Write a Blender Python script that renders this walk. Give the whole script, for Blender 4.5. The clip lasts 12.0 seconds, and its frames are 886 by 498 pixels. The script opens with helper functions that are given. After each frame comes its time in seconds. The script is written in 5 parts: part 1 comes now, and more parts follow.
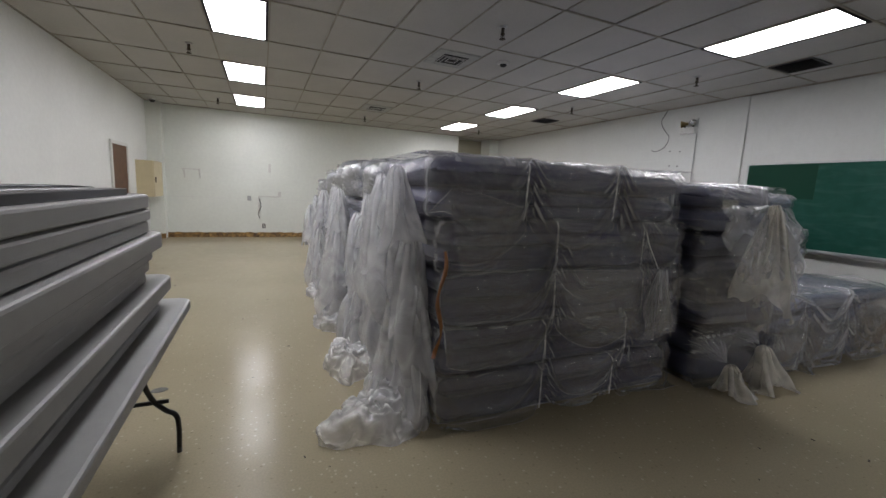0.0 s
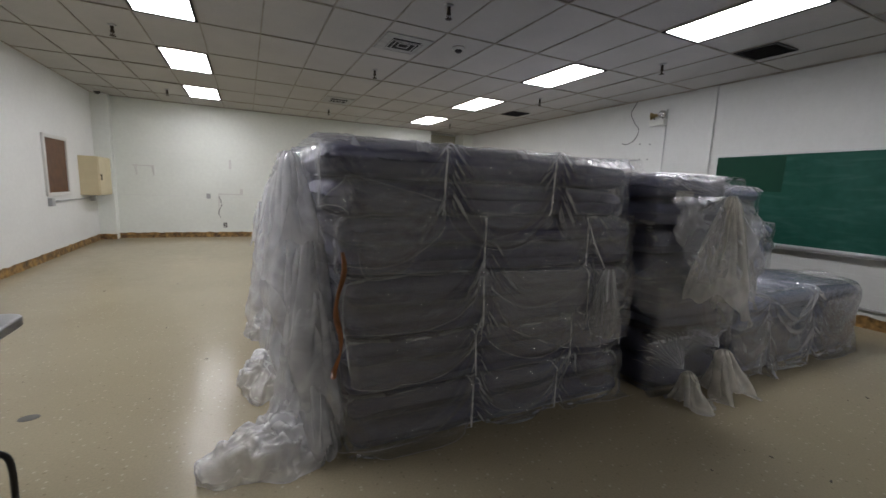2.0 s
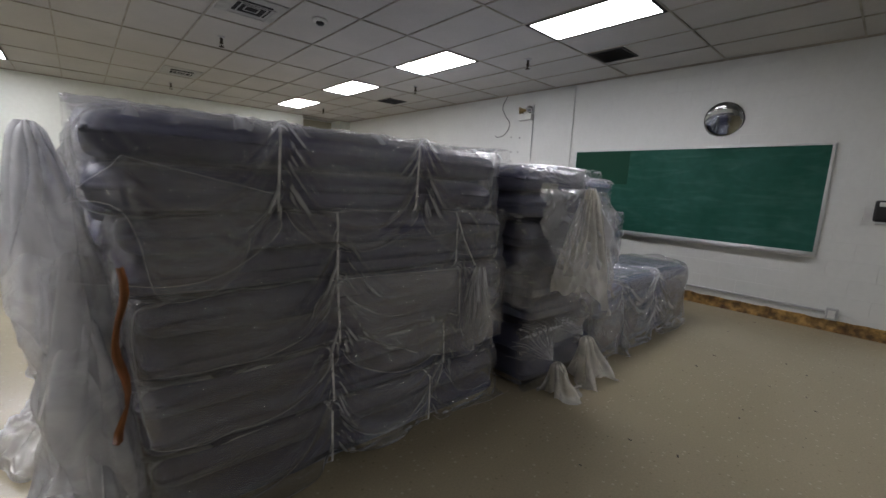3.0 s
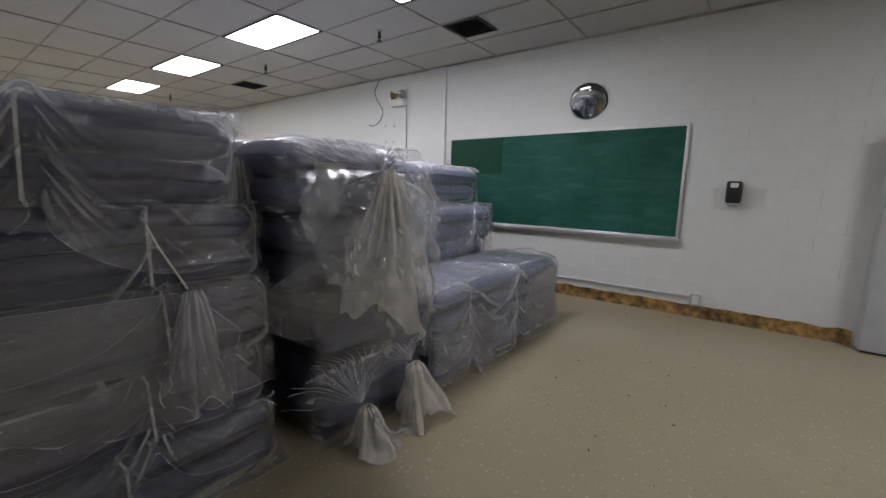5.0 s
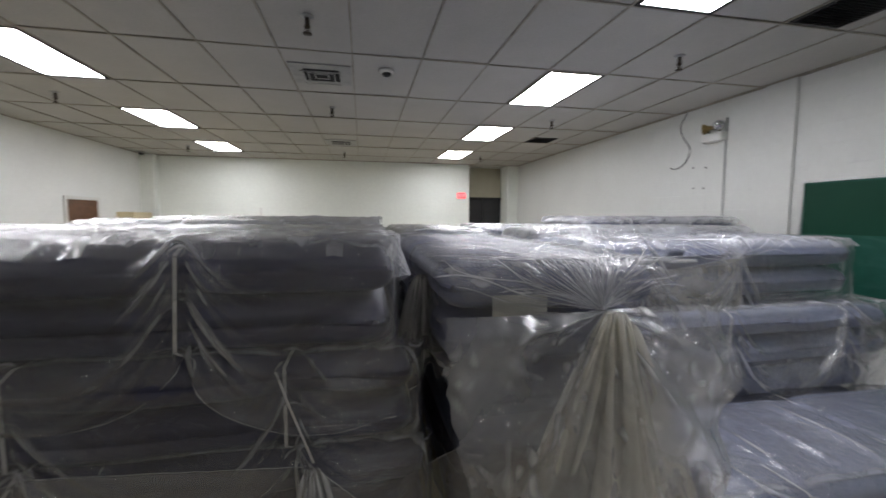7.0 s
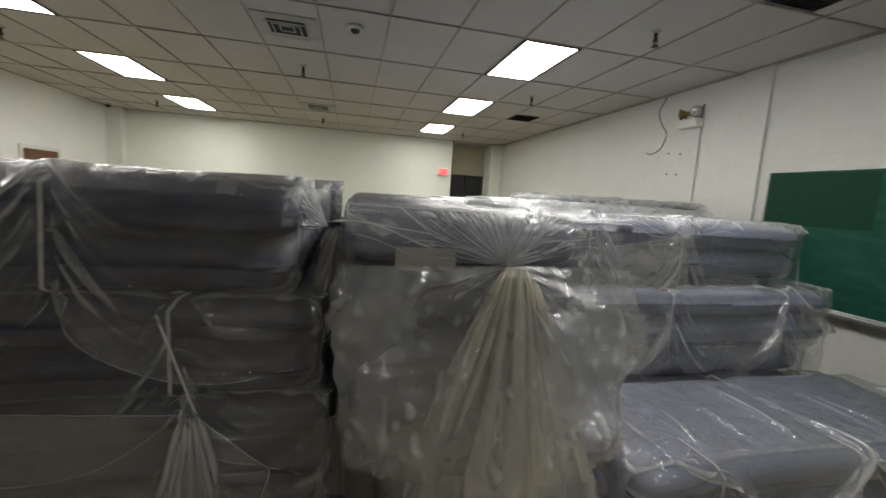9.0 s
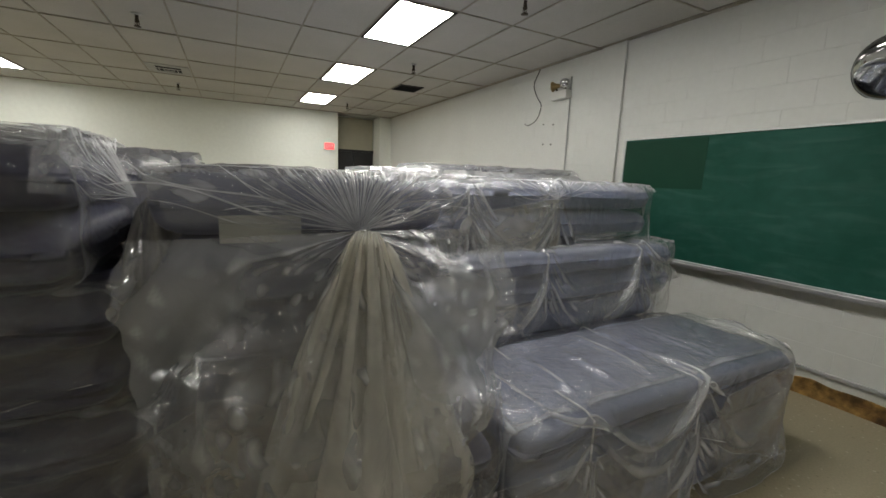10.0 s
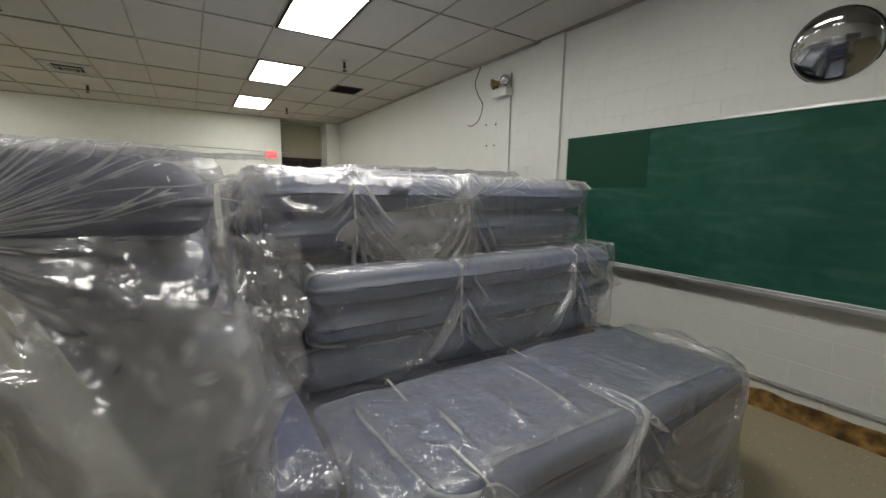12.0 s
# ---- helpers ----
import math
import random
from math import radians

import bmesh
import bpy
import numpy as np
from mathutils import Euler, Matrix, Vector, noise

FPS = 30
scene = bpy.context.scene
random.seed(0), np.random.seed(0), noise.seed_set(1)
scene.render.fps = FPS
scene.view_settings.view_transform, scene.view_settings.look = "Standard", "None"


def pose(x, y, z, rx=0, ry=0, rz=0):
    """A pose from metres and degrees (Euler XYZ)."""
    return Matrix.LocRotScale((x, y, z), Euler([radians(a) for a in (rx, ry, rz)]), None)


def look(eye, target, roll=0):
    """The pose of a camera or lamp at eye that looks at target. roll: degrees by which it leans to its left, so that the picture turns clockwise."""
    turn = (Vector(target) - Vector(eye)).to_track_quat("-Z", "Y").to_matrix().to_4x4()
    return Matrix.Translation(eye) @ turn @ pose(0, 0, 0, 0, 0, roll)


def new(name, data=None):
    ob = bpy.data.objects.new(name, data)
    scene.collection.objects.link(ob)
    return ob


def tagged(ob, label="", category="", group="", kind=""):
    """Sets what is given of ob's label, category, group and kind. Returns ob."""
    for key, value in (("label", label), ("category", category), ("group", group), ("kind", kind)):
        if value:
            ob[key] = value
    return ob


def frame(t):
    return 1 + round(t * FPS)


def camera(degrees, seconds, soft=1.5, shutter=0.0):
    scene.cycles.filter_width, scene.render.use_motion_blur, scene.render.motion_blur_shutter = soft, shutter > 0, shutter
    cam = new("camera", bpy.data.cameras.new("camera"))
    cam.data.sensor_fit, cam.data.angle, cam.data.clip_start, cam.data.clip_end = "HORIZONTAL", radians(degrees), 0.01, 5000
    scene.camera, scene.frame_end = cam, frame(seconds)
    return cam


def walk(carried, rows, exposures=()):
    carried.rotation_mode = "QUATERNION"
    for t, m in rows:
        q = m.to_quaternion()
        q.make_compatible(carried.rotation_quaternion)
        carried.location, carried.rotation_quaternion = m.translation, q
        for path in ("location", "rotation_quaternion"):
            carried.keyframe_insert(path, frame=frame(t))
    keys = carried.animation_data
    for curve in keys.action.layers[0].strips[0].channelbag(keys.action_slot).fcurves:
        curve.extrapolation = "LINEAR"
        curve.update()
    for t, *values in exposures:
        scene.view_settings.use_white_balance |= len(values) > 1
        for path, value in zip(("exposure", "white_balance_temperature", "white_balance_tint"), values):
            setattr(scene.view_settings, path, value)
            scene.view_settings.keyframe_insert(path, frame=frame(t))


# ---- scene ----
cam = camera(95.3, 12.0, shutter=0.2)
EXPOSURES = [(0.0, -0.22, 6250, 17), (2.5, -0.2, 6250, 17), (3.5, 0.10, 6200, 18), (5.5, 0.18, 6150, 19), (7.2, 0.05, 6250, 15), (9.0, -0.05, 6850, 9), (12.0, -0.03, 6850, 10)]
PATH = [
    (0, (-0.197, 0.438, 1.417), (0.615, 2.244, 1.134), 2.8),
    (0.5, (-0.138, 0.521, 1.406), (0.729, 2.298, 1.101), 3.4),
    (1, (-0.03, 0.53, 1.405), (0.817, 2.313, 1.084), 2.6),
    (1.5, (0.154, 0.529, 1.41), (0.951, 2.341, 1.124), 2.6),
    (2, (0.309, 0.568, 1.4), (1.179, 2.344, 1.108), 2.4),
    (2.5, (0.454, 0.703, 1.41), (1.582, 2.329, 1.121), 2.5),
    (3, (0.616, 0.764, 1.41), (1.94, 2.23, 1.097), 2.8),
    (3.5, (0.905, 0.712, 1.415), (2.343, 2.079, 1.16), 2.7),
    (3.7, (1.013, 0.661, 1.407), (2.537, 1.929, 1.145), 3.0),
    (5.3, (1.907, 0.728, 1.354), (3.485, 1.919, 1.048), 1.2),
    (5.5, (2.049, 0.745, 1.368), (3.508, 2.086, 1.093), 1.8),
    (6, (2.276, 0.859, 1.418), (3.585, 2.324, 1.042), 2.0),
    (6.5, (2.383, 1.069, 1.608), (3.395, 2.773, 1.335), 0.9),
    (7, (2.45, 1.136, 1.697), (2.841, 3.091, 1.537), 0.3),
    (7.2, (2.49, 1.151, 1.709), (2.681, 3.134, 1.537), 1.7),
    (8.8, (2.664, 1.156, 1.619), (2.955, 3.119, 1.377), 3.4),
    (9, (2.707, 1.151, 1.607), (3.162, 3.081, 1.351), 3.7),
    (9.5, (2.787, 1.157, 1.578), (3.494, 3.005, 1.289), 2.1),
    (10, (2.87, 1.249, 1.557), (3.786, 2.994, 1.216), 2.2),
    (10.5, (2.949, 1.369, 1.558), (3.973, 3.048, 1.195), 2.2),
    (11, (3.039, 1.445, 1.546), (4.188, 3.043, 1.189), 2.3),
    (11.5, (3.203, 1.465, 1.508), (4.324, 3.088, 1.182), 1.5),
    (12, (3.411, 1.443, 1.501), (4.459, 3.122, 1.212), 1.0),
]
walk(cam, [(t, look(eye, target, roll)) for t, eye, target, roll in PATH], EXPOSURES)

# ---- light: the lit ceiling panels are built with the ceiling; nothing else shines but the exit sign
world = bpy.data.worlds.new("world")
world.use_nodes = True
world.node_tree.nodes["Background"].inputs[0].default_value = (0, 0, 0, 1)
scene.world = world
LAMP = 22.0

# room, in metres
XL, XR, YB, YF, ZC = -2.6, 6.78, -3.6, 12.0, 3.12


# ---- materials
def mat(name, color, rough=0.6, metal=0.0, var=0.15, scale=6.0, bump=0.0, bscale=60.0, spec=0.5, var2=0.0, scale2=40.0, tint=None):
    """A surface with blotches at one scale, grain at another and a fine relief."""
    m = bpy.data.materials.new(name)
    m.use_nodes = True
    nt = m.node_tree
    b = nt.nodes["Principled BSDF"]
    b.inputs["Roughness"].default_value, b.inputs["Metallic"].default_value = rough, metal
    b.inputs["Specular IOR Level"].default_value = spec
    co = nt.nodes.new("ShaderNodeTexCoord")
    n1 = nt.nodes.new("ShaderNodeTexNoise")
    n1.inputs["Scale"].default_value, n1.inputs["Detail"].default_value = scale, 5
    n2 = nt.nodes.new("ShaderNodeTexNoise")
    n2.inputs["Scale"].default_value, n2.inputs["Detail"].default_value = scale2, 3
    nt.links.new(co.outputs["Object"], n1.inputs["Vector"])
    nt.links.new(co.outputs["Object"], n2.inputs["Vector"])
    r1 = nt.nodes.new("ShaderNodeMapRange")
    r1.inputs[1].default_value, r1.inputs[2].default_value = 0.3, 0.7
    nt.links.new(n1.outputs["Fac"], r1.inputs[0])
    mix = nt.nodes.new("ShaderNodeMix")
    mix.data_type = "RGBA"
    other = tint or tuple(c * (1 - var) for c in color)
    mix.inputs[6].default_value, mix.inputs[7].default_value = (*color, 1), (*other, 1)
    nt.links.new(r1.outputs[0], mix.inputs[0])
    last = mix.outputs[2]
    if var2:
        m2 = nt.nodes.new("ShaderNodeMix")
        m2.data_type, m2.blend_type = "RGBA", "MULTIPLY"
        rr = nt.nodes.new("ShaderNodeMapRange")
        rr.inputs[1].default_value, rr.inputs[2].default_value, rr.inputs[3].default_value, rr.inputs[4].default_value = 0.35, 0.65, 1 - var2, 1
        nt.links.new(n2.outputs["Fac"], rr.inputs[0])
        m2.inputs[0].default_value = 1
        nt.links.new(last, m2.inputs[6])
        nt.links.new(rr.outputs[0], m2.inputs[7])
        last = m2.outputs[2]
    nt.links.new(last, b.inputs["Base Color"])
    if bump:
        n3 = nt.nodes.new("ShaderNodeTexNoise")
        n3.inputs["Scale"].default_value, n3.inputs["Detail"].default_value = bscale, 4
        nt.links.new(co.outputs["Object"], n3.inputs["Vector"])
        bp = nt.nodes.new("ShaderNodeBump")
        bp.inputs["Strength"].default_value, bp.inputs["Distance"].default_value = bump, 0.01
        nt.links.new(n3.outputs["Fac"], bp.inputs["Height"])
        nt.links.new(bp.outputs[0], b.inputs["Normal"])
    return m


def glow(name, color, strength):
    m = bpy.data.materials.new(name)
    m.use_nodes = True
    nt = m.node_tree
    nt.nodes.clear()
    e, o = nt.nodes.new("ShaderNodeEmission"), nt.nodes.new("ShaderNodeOutputMaterial")
    e.inputs[0].default_value, e.inputs[1].default_value = (*color, 1), strength
    nt.links.new(e.outputs[0], o.inputs[0])
    return m


def film(name, low, high, scale=3.0, gloss=0.5, rough=0.13, crinkle=0.5, color=(0.86, 0.88, 0.92), uv=None, streaks=0.3, creased=0.5):
    """Clear polythene: see-through, milky where it bunches along its folds and hems, glossy with fine creases.
    uv: how fine the folds are across and along the sheet; streaks: bunching and glints put into the haze; creased:
    brightness painted on its sharp folds."""
    m = bpy.data.materials.new(name)
    m.use_nodes = True
    nt = m.node_tree
    nt.nodes.clear()
    N, K = nt.nodes.new, nt.links.new

    def math_node(op, x, y=None, clamp=False):
        n = N("ShaderNodeMath")
        n.operation, n.use_clamp = op, clamp
        for i, s in enumerate((x, y)):
            if isinstance(s, (int, float)):
                n.inputs[i].default_value = s
            elif s is not None:
                K(s, n.inputs[i])
        return n.outputs[0]

    def span(s, a, b, c, d):
        r = N("ShaderNodeMapRange")
        r.interpolation_type = "SMOOTHSTEP"
        for i, v in enumerate((a, b, c, d)):
            r.inputs[i + 1].default_value = v
        K(s, r.inputs[0])
        return r.outputs[0]

    def grain(vec, sc, detail, dist, kind="FBM"):
        n = N("ShaderNodeTexNoise")
        n.noise_type = kind
        n.inputs["Scale"].default_value, n.inputs["Detail"].default_value, n.inputs["Distortion"].default_value = sc, detail, dist
        K(vec, n.inputs["Vector"])
        return n.outputs["Fac"]
    out, co = N("ShaderNodeOutputMaterial"), N("ShaderNodeTexCoord")
    big = grain(co.outputs["Object"], scale, 4, 1.0)
    haze = span(big, 0.3, 0.75, low, high)
    fine = grain(co.outputs["Object"], 17, 3, 1.8)
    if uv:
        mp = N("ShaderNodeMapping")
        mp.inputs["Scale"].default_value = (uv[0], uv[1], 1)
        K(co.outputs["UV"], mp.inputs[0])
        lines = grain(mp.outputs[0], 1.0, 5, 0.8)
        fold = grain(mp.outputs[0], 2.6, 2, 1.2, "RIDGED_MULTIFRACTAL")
        # bunched film and its highlight lines, both put into the haze
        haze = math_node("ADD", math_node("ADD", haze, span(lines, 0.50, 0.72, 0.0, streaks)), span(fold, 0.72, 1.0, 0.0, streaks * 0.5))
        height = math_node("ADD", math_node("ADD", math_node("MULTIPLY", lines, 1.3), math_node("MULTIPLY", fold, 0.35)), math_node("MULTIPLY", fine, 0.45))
    else:
        ridge = grain(co.outputs["Object"], scale * 1.7, 2, 0.9, "RIDGED_MULTIFRACTAL")
        haze = math_node("ADD", haze, span(ridge, 0.72, 1.05, 0.0, streaks))
        height = math_node("ADD", math_node("MULTIPLY", ridge, 0.5), math_node("MULTIPLY", fine, 0.8))
    # whiteness painted on sharp bends, for the bright look of grazing and bunched film
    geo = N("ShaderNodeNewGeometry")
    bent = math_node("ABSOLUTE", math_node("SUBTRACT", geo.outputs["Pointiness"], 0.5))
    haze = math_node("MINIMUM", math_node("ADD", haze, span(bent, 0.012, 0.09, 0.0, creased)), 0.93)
    clear, white, through_, shiny = N("ShaderNodeBsdfTransparent"), N("ShaderNodeBsdfDiffuse"), N("ShaderNodeBsdfTranslucent"), N("ShaderNodeBsdfGlossy")
    clear.inputs[0].default_value = (0.96, 0.96, 0.97, 1)
    white.inputs[0].default_value, through_.inputs[0].default_value = (*color, 1), (*color, 1)
    shiny.inputs["Roughness"].default_value = rough
    milk, body, final = N("ShaderNodeMixShader"), N("ShaderNodeMixShader"), N("ShaderNodeMixShader")
    milk.inputs[0].default_value = 0.45
    K(white.outputs[0], milk.inputs[1])
    K(through_.outputs[0], milk.inputs[2])
    K(haze, body.inputs[0])
    K(clear.outputs[0], body.inputs[1])
    K(milk.outputs[0], body.inputs[2])
    bp = N("ShaderNodeBump")
    bp.inputs["Strength"].default_value, bp.inputs["Distance"].default_value = crinkle, 0.03
    K(height, bp.inputs["Height"])
    K(bp.outputs[0], shiny.inputs["Normal"])
    lw = N("ShaderNodeLayerWeight")
    lw.inputs["Blend"].default_value = 0.5
    K(bp.outputs[0], lw.inputs["Normal"])
    g = math_node("ADD", math_node("MULTIPLY", math_node("POWER", lw.outputs["Facing"], 3.0), gloss), 0.14 * gloss, True)
    sheen, both = N("ShaderNodeBsdfGlossy"), N("ShaderNodeMixShader")
    sheen.inputs["Roughness"].default_value = 0.42
    both.inputs[0].default_value = 0.30
    K(bp.outputs[0], sheen.inputs["Normal"])
    K(shiny.outputs[0], both.inputs[1])
    K(sheen.outputs[0], both.inputs[2])
    K(g, final.inputs[0])
    K(body.outputs[0], final.inputs[1])
    K(both.outputs[0], final.inputs[2])
    K(final.outputs[0], out.inputs[0])
    return m


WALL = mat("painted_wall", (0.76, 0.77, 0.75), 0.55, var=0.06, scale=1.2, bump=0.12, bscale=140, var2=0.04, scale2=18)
# white wall paint again, darker: the right wall's dimness put into its colour
BLOCKWALL = mat("painted_wall_dimmed", (0.63, 0.64, 0.62), 0.55, var=0.06, scale=1.2, bump=0.08, bscale=140, var2=0.03, scale2=18)
VENTWHITE = mat("dusty_vent", (0.42, 0.42, 0.40), 0.6, var=0.25, scale=9)
FARWALL = mat("painted_far_wall", (0.78, 0.81, 0.76), 0.5, var=0.07, scale=0.9, bump=0.1, bscale=140, var2=0.04, scale2=14)
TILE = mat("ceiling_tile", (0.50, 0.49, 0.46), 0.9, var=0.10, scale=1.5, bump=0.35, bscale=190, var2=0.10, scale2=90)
TBAR = mat("ceiling_bar", (0.38, 0.35, 0.29), 0.6, var=0.4, scale=5)
DARK = mat("dark_gap", (0.02, 0.02, 0.02), 0.9, var=0.2)
BLACK = mat("black_plastic", (0.015, 0.015, 0.017), 0.4, var=0.3)
BLACKTUBE = mat("black_steel_tube", (0.012, 0.012, 0.014), 0.35, var=0.3, spec=0.4)
GREYMETAL = mat("grey_paint", (0.42, 0.43, 0.43), 0.45, var=0.1, scale=5)
ALU = mat("aluminium", (0.62, 0.63, 0.63), 0.35, 0.9, var=0.1)
CHROME = mat("chrome", (0.7, 0.7, 0.7), 0.12, 1.0, var=0.05)
MIRROR = mat("convex_mirror", (0.36, 0.37, 0.37), 0.07, 1.0, var=0.05, scale=2)
BRASS = mat("dull_brass", (0.07, 0.055, 0.035), 0.5, 0.5, var=0.3)
OLDBRASS = mat("yellowed_metal", (0.30, 0.22, 0.09), 0.45, 0.4, var=0.3)
BOARD = mat("chalkboard_green", (0.006, 0.068, 0.046), 0.65, spec=0.2, var=0.25, scale=1.6, var2=0.12, scale2=12, tint=(0.02, 0.098, 0.075))
bt = BOARD.node_tree
bco, bmap, bn = bt.nodes.new("ShaderNodeTexCoord"), bt.nodes.new("ShaderNodeMapping"), bt.nodes.new("ShaderNodeTexNoise")
bmap.inputs["Scale"].default_value = (1, 1.3, 6.5)
bmap.inputs["Rotation"].default_value = (0.06, 0, 0)
bn.inputs["Scale"].default_value, bn.inputs["Detail"].default_value, bn.inputs["Distortion"].default_value = 1.6, 6, 0.8
brange, bmix = bt.nodes.new("ShaderNodeMapRange"), bt.nodes.new("ShaderNodeMix")
brange.inputs[1].default_value, brange.inputs[2].default_value, brange.inputs[3].default_value, brange.inputs[4].default_value = 0.48, 0.78, 0.0, 0.12
bmix.data_type = "RGBA"
bmix.inputs[7].default_value = (0.16, 0.30, 0.25, 1)
bp_ = bt.nodes["Principled BSDF"]
bt.links.new(bco.outputs["Object"], bmap.inputs[0])
bt.links.new(bmap.outputs[0], bn.inputs["Vector"])
bt.links.new(bn.outputs["Fac"], brange.inputs[0])
bt.links.new(brange.outputs[0], bmix.inputs[0])
bt.links.new(bp_.inputs["Base Color"].links[0].from_socket, bmix.inputs[6])
bt.links.new(bmix.outputs[2], bp_.inputs["Base Color"])
BOARD2 = mat("chalkboard_patch", (0.004, 0.050, 0.028), 0.6, spec=0.2, var=0.1, scale=3)
PLASTIC = mat("table_plastic", (0.27, 0.27, 0.265), 0.42, var=0.08, scale=5, bump=0.18, bscale=420, var2=0.06, scale2=30)
# one slate-blue vinyl; the brighter copies paint extra light on the right-hand stacks
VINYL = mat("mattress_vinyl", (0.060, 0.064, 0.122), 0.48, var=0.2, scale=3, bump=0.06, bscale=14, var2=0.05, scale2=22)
VINYL2 = mat("mattress_vinyl_lit", (0.195, 0.220, 0.315), 0.5, var=0.14, scale=3, bump=0.06, bscale=14, var2=0.05, scale2=22)
VINYL3 = mat("mattress_vinyl_half_lit", (0.120, 0.132, 0.215), 0.5, var=0.16, scale=3, bump=0.06, bscale=14, var2=0.05, scale2=22)
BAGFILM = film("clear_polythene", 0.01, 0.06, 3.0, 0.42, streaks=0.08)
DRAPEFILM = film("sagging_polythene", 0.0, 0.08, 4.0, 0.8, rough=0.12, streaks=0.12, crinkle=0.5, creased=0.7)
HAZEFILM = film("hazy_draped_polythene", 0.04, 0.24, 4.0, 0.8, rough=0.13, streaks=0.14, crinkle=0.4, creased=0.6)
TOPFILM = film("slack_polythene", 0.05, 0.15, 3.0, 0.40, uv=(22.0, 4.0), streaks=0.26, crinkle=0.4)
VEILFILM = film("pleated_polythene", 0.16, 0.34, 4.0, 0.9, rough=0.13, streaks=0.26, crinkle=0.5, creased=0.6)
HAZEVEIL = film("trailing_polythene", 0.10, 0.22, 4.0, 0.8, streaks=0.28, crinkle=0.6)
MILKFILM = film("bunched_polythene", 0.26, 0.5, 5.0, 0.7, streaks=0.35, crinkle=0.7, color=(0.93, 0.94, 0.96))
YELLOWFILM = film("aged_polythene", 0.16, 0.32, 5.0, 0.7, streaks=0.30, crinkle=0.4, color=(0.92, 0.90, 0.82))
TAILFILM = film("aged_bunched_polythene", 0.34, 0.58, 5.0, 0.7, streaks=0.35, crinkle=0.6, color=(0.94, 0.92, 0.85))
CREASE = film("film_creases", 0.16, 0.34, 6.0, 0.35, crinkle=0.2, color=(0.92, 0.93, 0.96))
STRAP = mat("white_strap", (0.62, 0.62, 0.62), 0.4, var=0.1)
TAPE = mat("brown_tape", (0.32, 0.12, 0.03), 0.35, var=0.5, scale=14)
LABELPAPER = mat("paper_label", (0.45, 0.45, 0.40), 0.7, var=0.12, scale=20)
BEIGE = mat("beige_cabinet", (0.60, 0.52, 0.33), 0.5, var=0.08)
BROWNBOARD = mat("brown_hardboard", (0.13, 0.055, 0.022), 0.55, var=0.4, scale=9)
WHITEPLASTIC = mat("white_plastic", (0.66, 0.66, 0.63), 0.45, var=0.08)
BEIGEDOOR = mat("beige_panel", (0.36, 0.34, 0.26), 0.6, var=0.08)
PANEL = glow("light_diffuser", (1.0, 1.0, 0.97), LAMP)
REDGLOW = glow("red_exit_letters", (1.0, 0.06, 0.07), 3.0)

# floor: worn wax over speckled beige tile
FLOOR = mat("vinyl_floor", (0.375, 0.330, 0.228), 0.28, var=0.06, scale=0.7, tint=(0.33, 0.288, 0.195), var2=0.10, scale2=90, spec=0.13)
nt = FLOOR.node_tree
b = nt.nodes["Principled BSDF"]
co = nt.nodes.new("ShaderNodeTexCoord")
vo = nt.nodes.new("ShaderNodeTexVoronoi")
vo.inputs["Scale"].default_value = 30
warp = nt.nodes.new("ShaderNodeTexNoise")
warp.inputs["Scale"].default_value = 30
addv = nt.nodes.new("ShaderNodeMixRGB")
addv.inputs[0].default_value = 0.010
nt.links.new(co.outputs["Object"], warp.inputs["Vector"])
nt.links.new(co.outputs["Object"], addv.inputs[1])
nt.links.new(warp.outputs["Color"], addv.inputs[2])
nt.links.new(addv.outputs[0], vo.inputs["Vector"])
fl = nt.nodes.new("ShaderNodeMapRange")
fl.inputs[1].default_value, fl.inputs[2].default_value, fl.inputs[3].default_value, fl.inputs[4].default_value = 0.17, 0.25, 1, 0
nt.links.new(vo.outputs["Distance"], fl.inputs[0])
sep = nt.nodes.new("ShaderNodeSeparateColor")
nt.links.new(vo.outputs["Color"], sep.inputs[0])
fmul = nt.nodes.new("ShaderNodeMath")
fmul.operation = "MULTIPLY"
thr = nt.nodes.new("ShaderNodeMath")
thr.operation, thr.inputs[1].default_value = "GREATER_THAN", 0.5
nt.links.new(sep.outputs[0], thr.inputs[0])
nt.links.new(fl.outputs[0], fmul.inputs[0])
nt.links.new(thr.outputs[0], fmul.inputs[1])
fmul2 = nt.nodes.new("ShaderNodeMath")
fmul2.operation, fmul2.inputs[1].default_value = "MULTIPLY", 0.42
nt.links.new(fmul.outputs[0], fmul2.inputs[0])
fcol = nt.nodes.new("ShaderNodeMix")
fcol.data_type = "RGBA"
pick = nt.nodes.new("ShaderNodeMix")
pick.data_type = "RGBA"
pick.inputs[6].default_value, pick.inputs[7].default_value = (0.58, 0.54, 0.42, 1), (0.20, 0.165, 0.10, 1)
gt = nt.nodes.new("ShaderNodeMath")
gt.operation, gt.inputs[1].default_value = "GREATER_THAN", 0.62
nt.links.new(sep.outputs[1], gt.inputs[0])
nt.links.new(gt.outputs[0], pick.inputs[0])
old = b.inputs["Base Color"].links[0].from_socket
nt.links.new(fmul2.outputs[0], fcol.inputs[0])
nt.links.new(old, fcol.inputs[6])
nt.links.new(pick.outputs[2], fcol.inputs[7])
nt.links.new(fcol.outputs[2], b.inputs["Base Color"])
rn = nt.nodes.new("ShaderNodeTexNoise")
rn.inputs["Scale"].default_value, rn.inputs["Detail"].default_value = 6, 8
nt.links.new(co.outputs["Object"], rn.inputs["Vector"])
rr = nt.nodes.new("ShaderNodeMapRange")
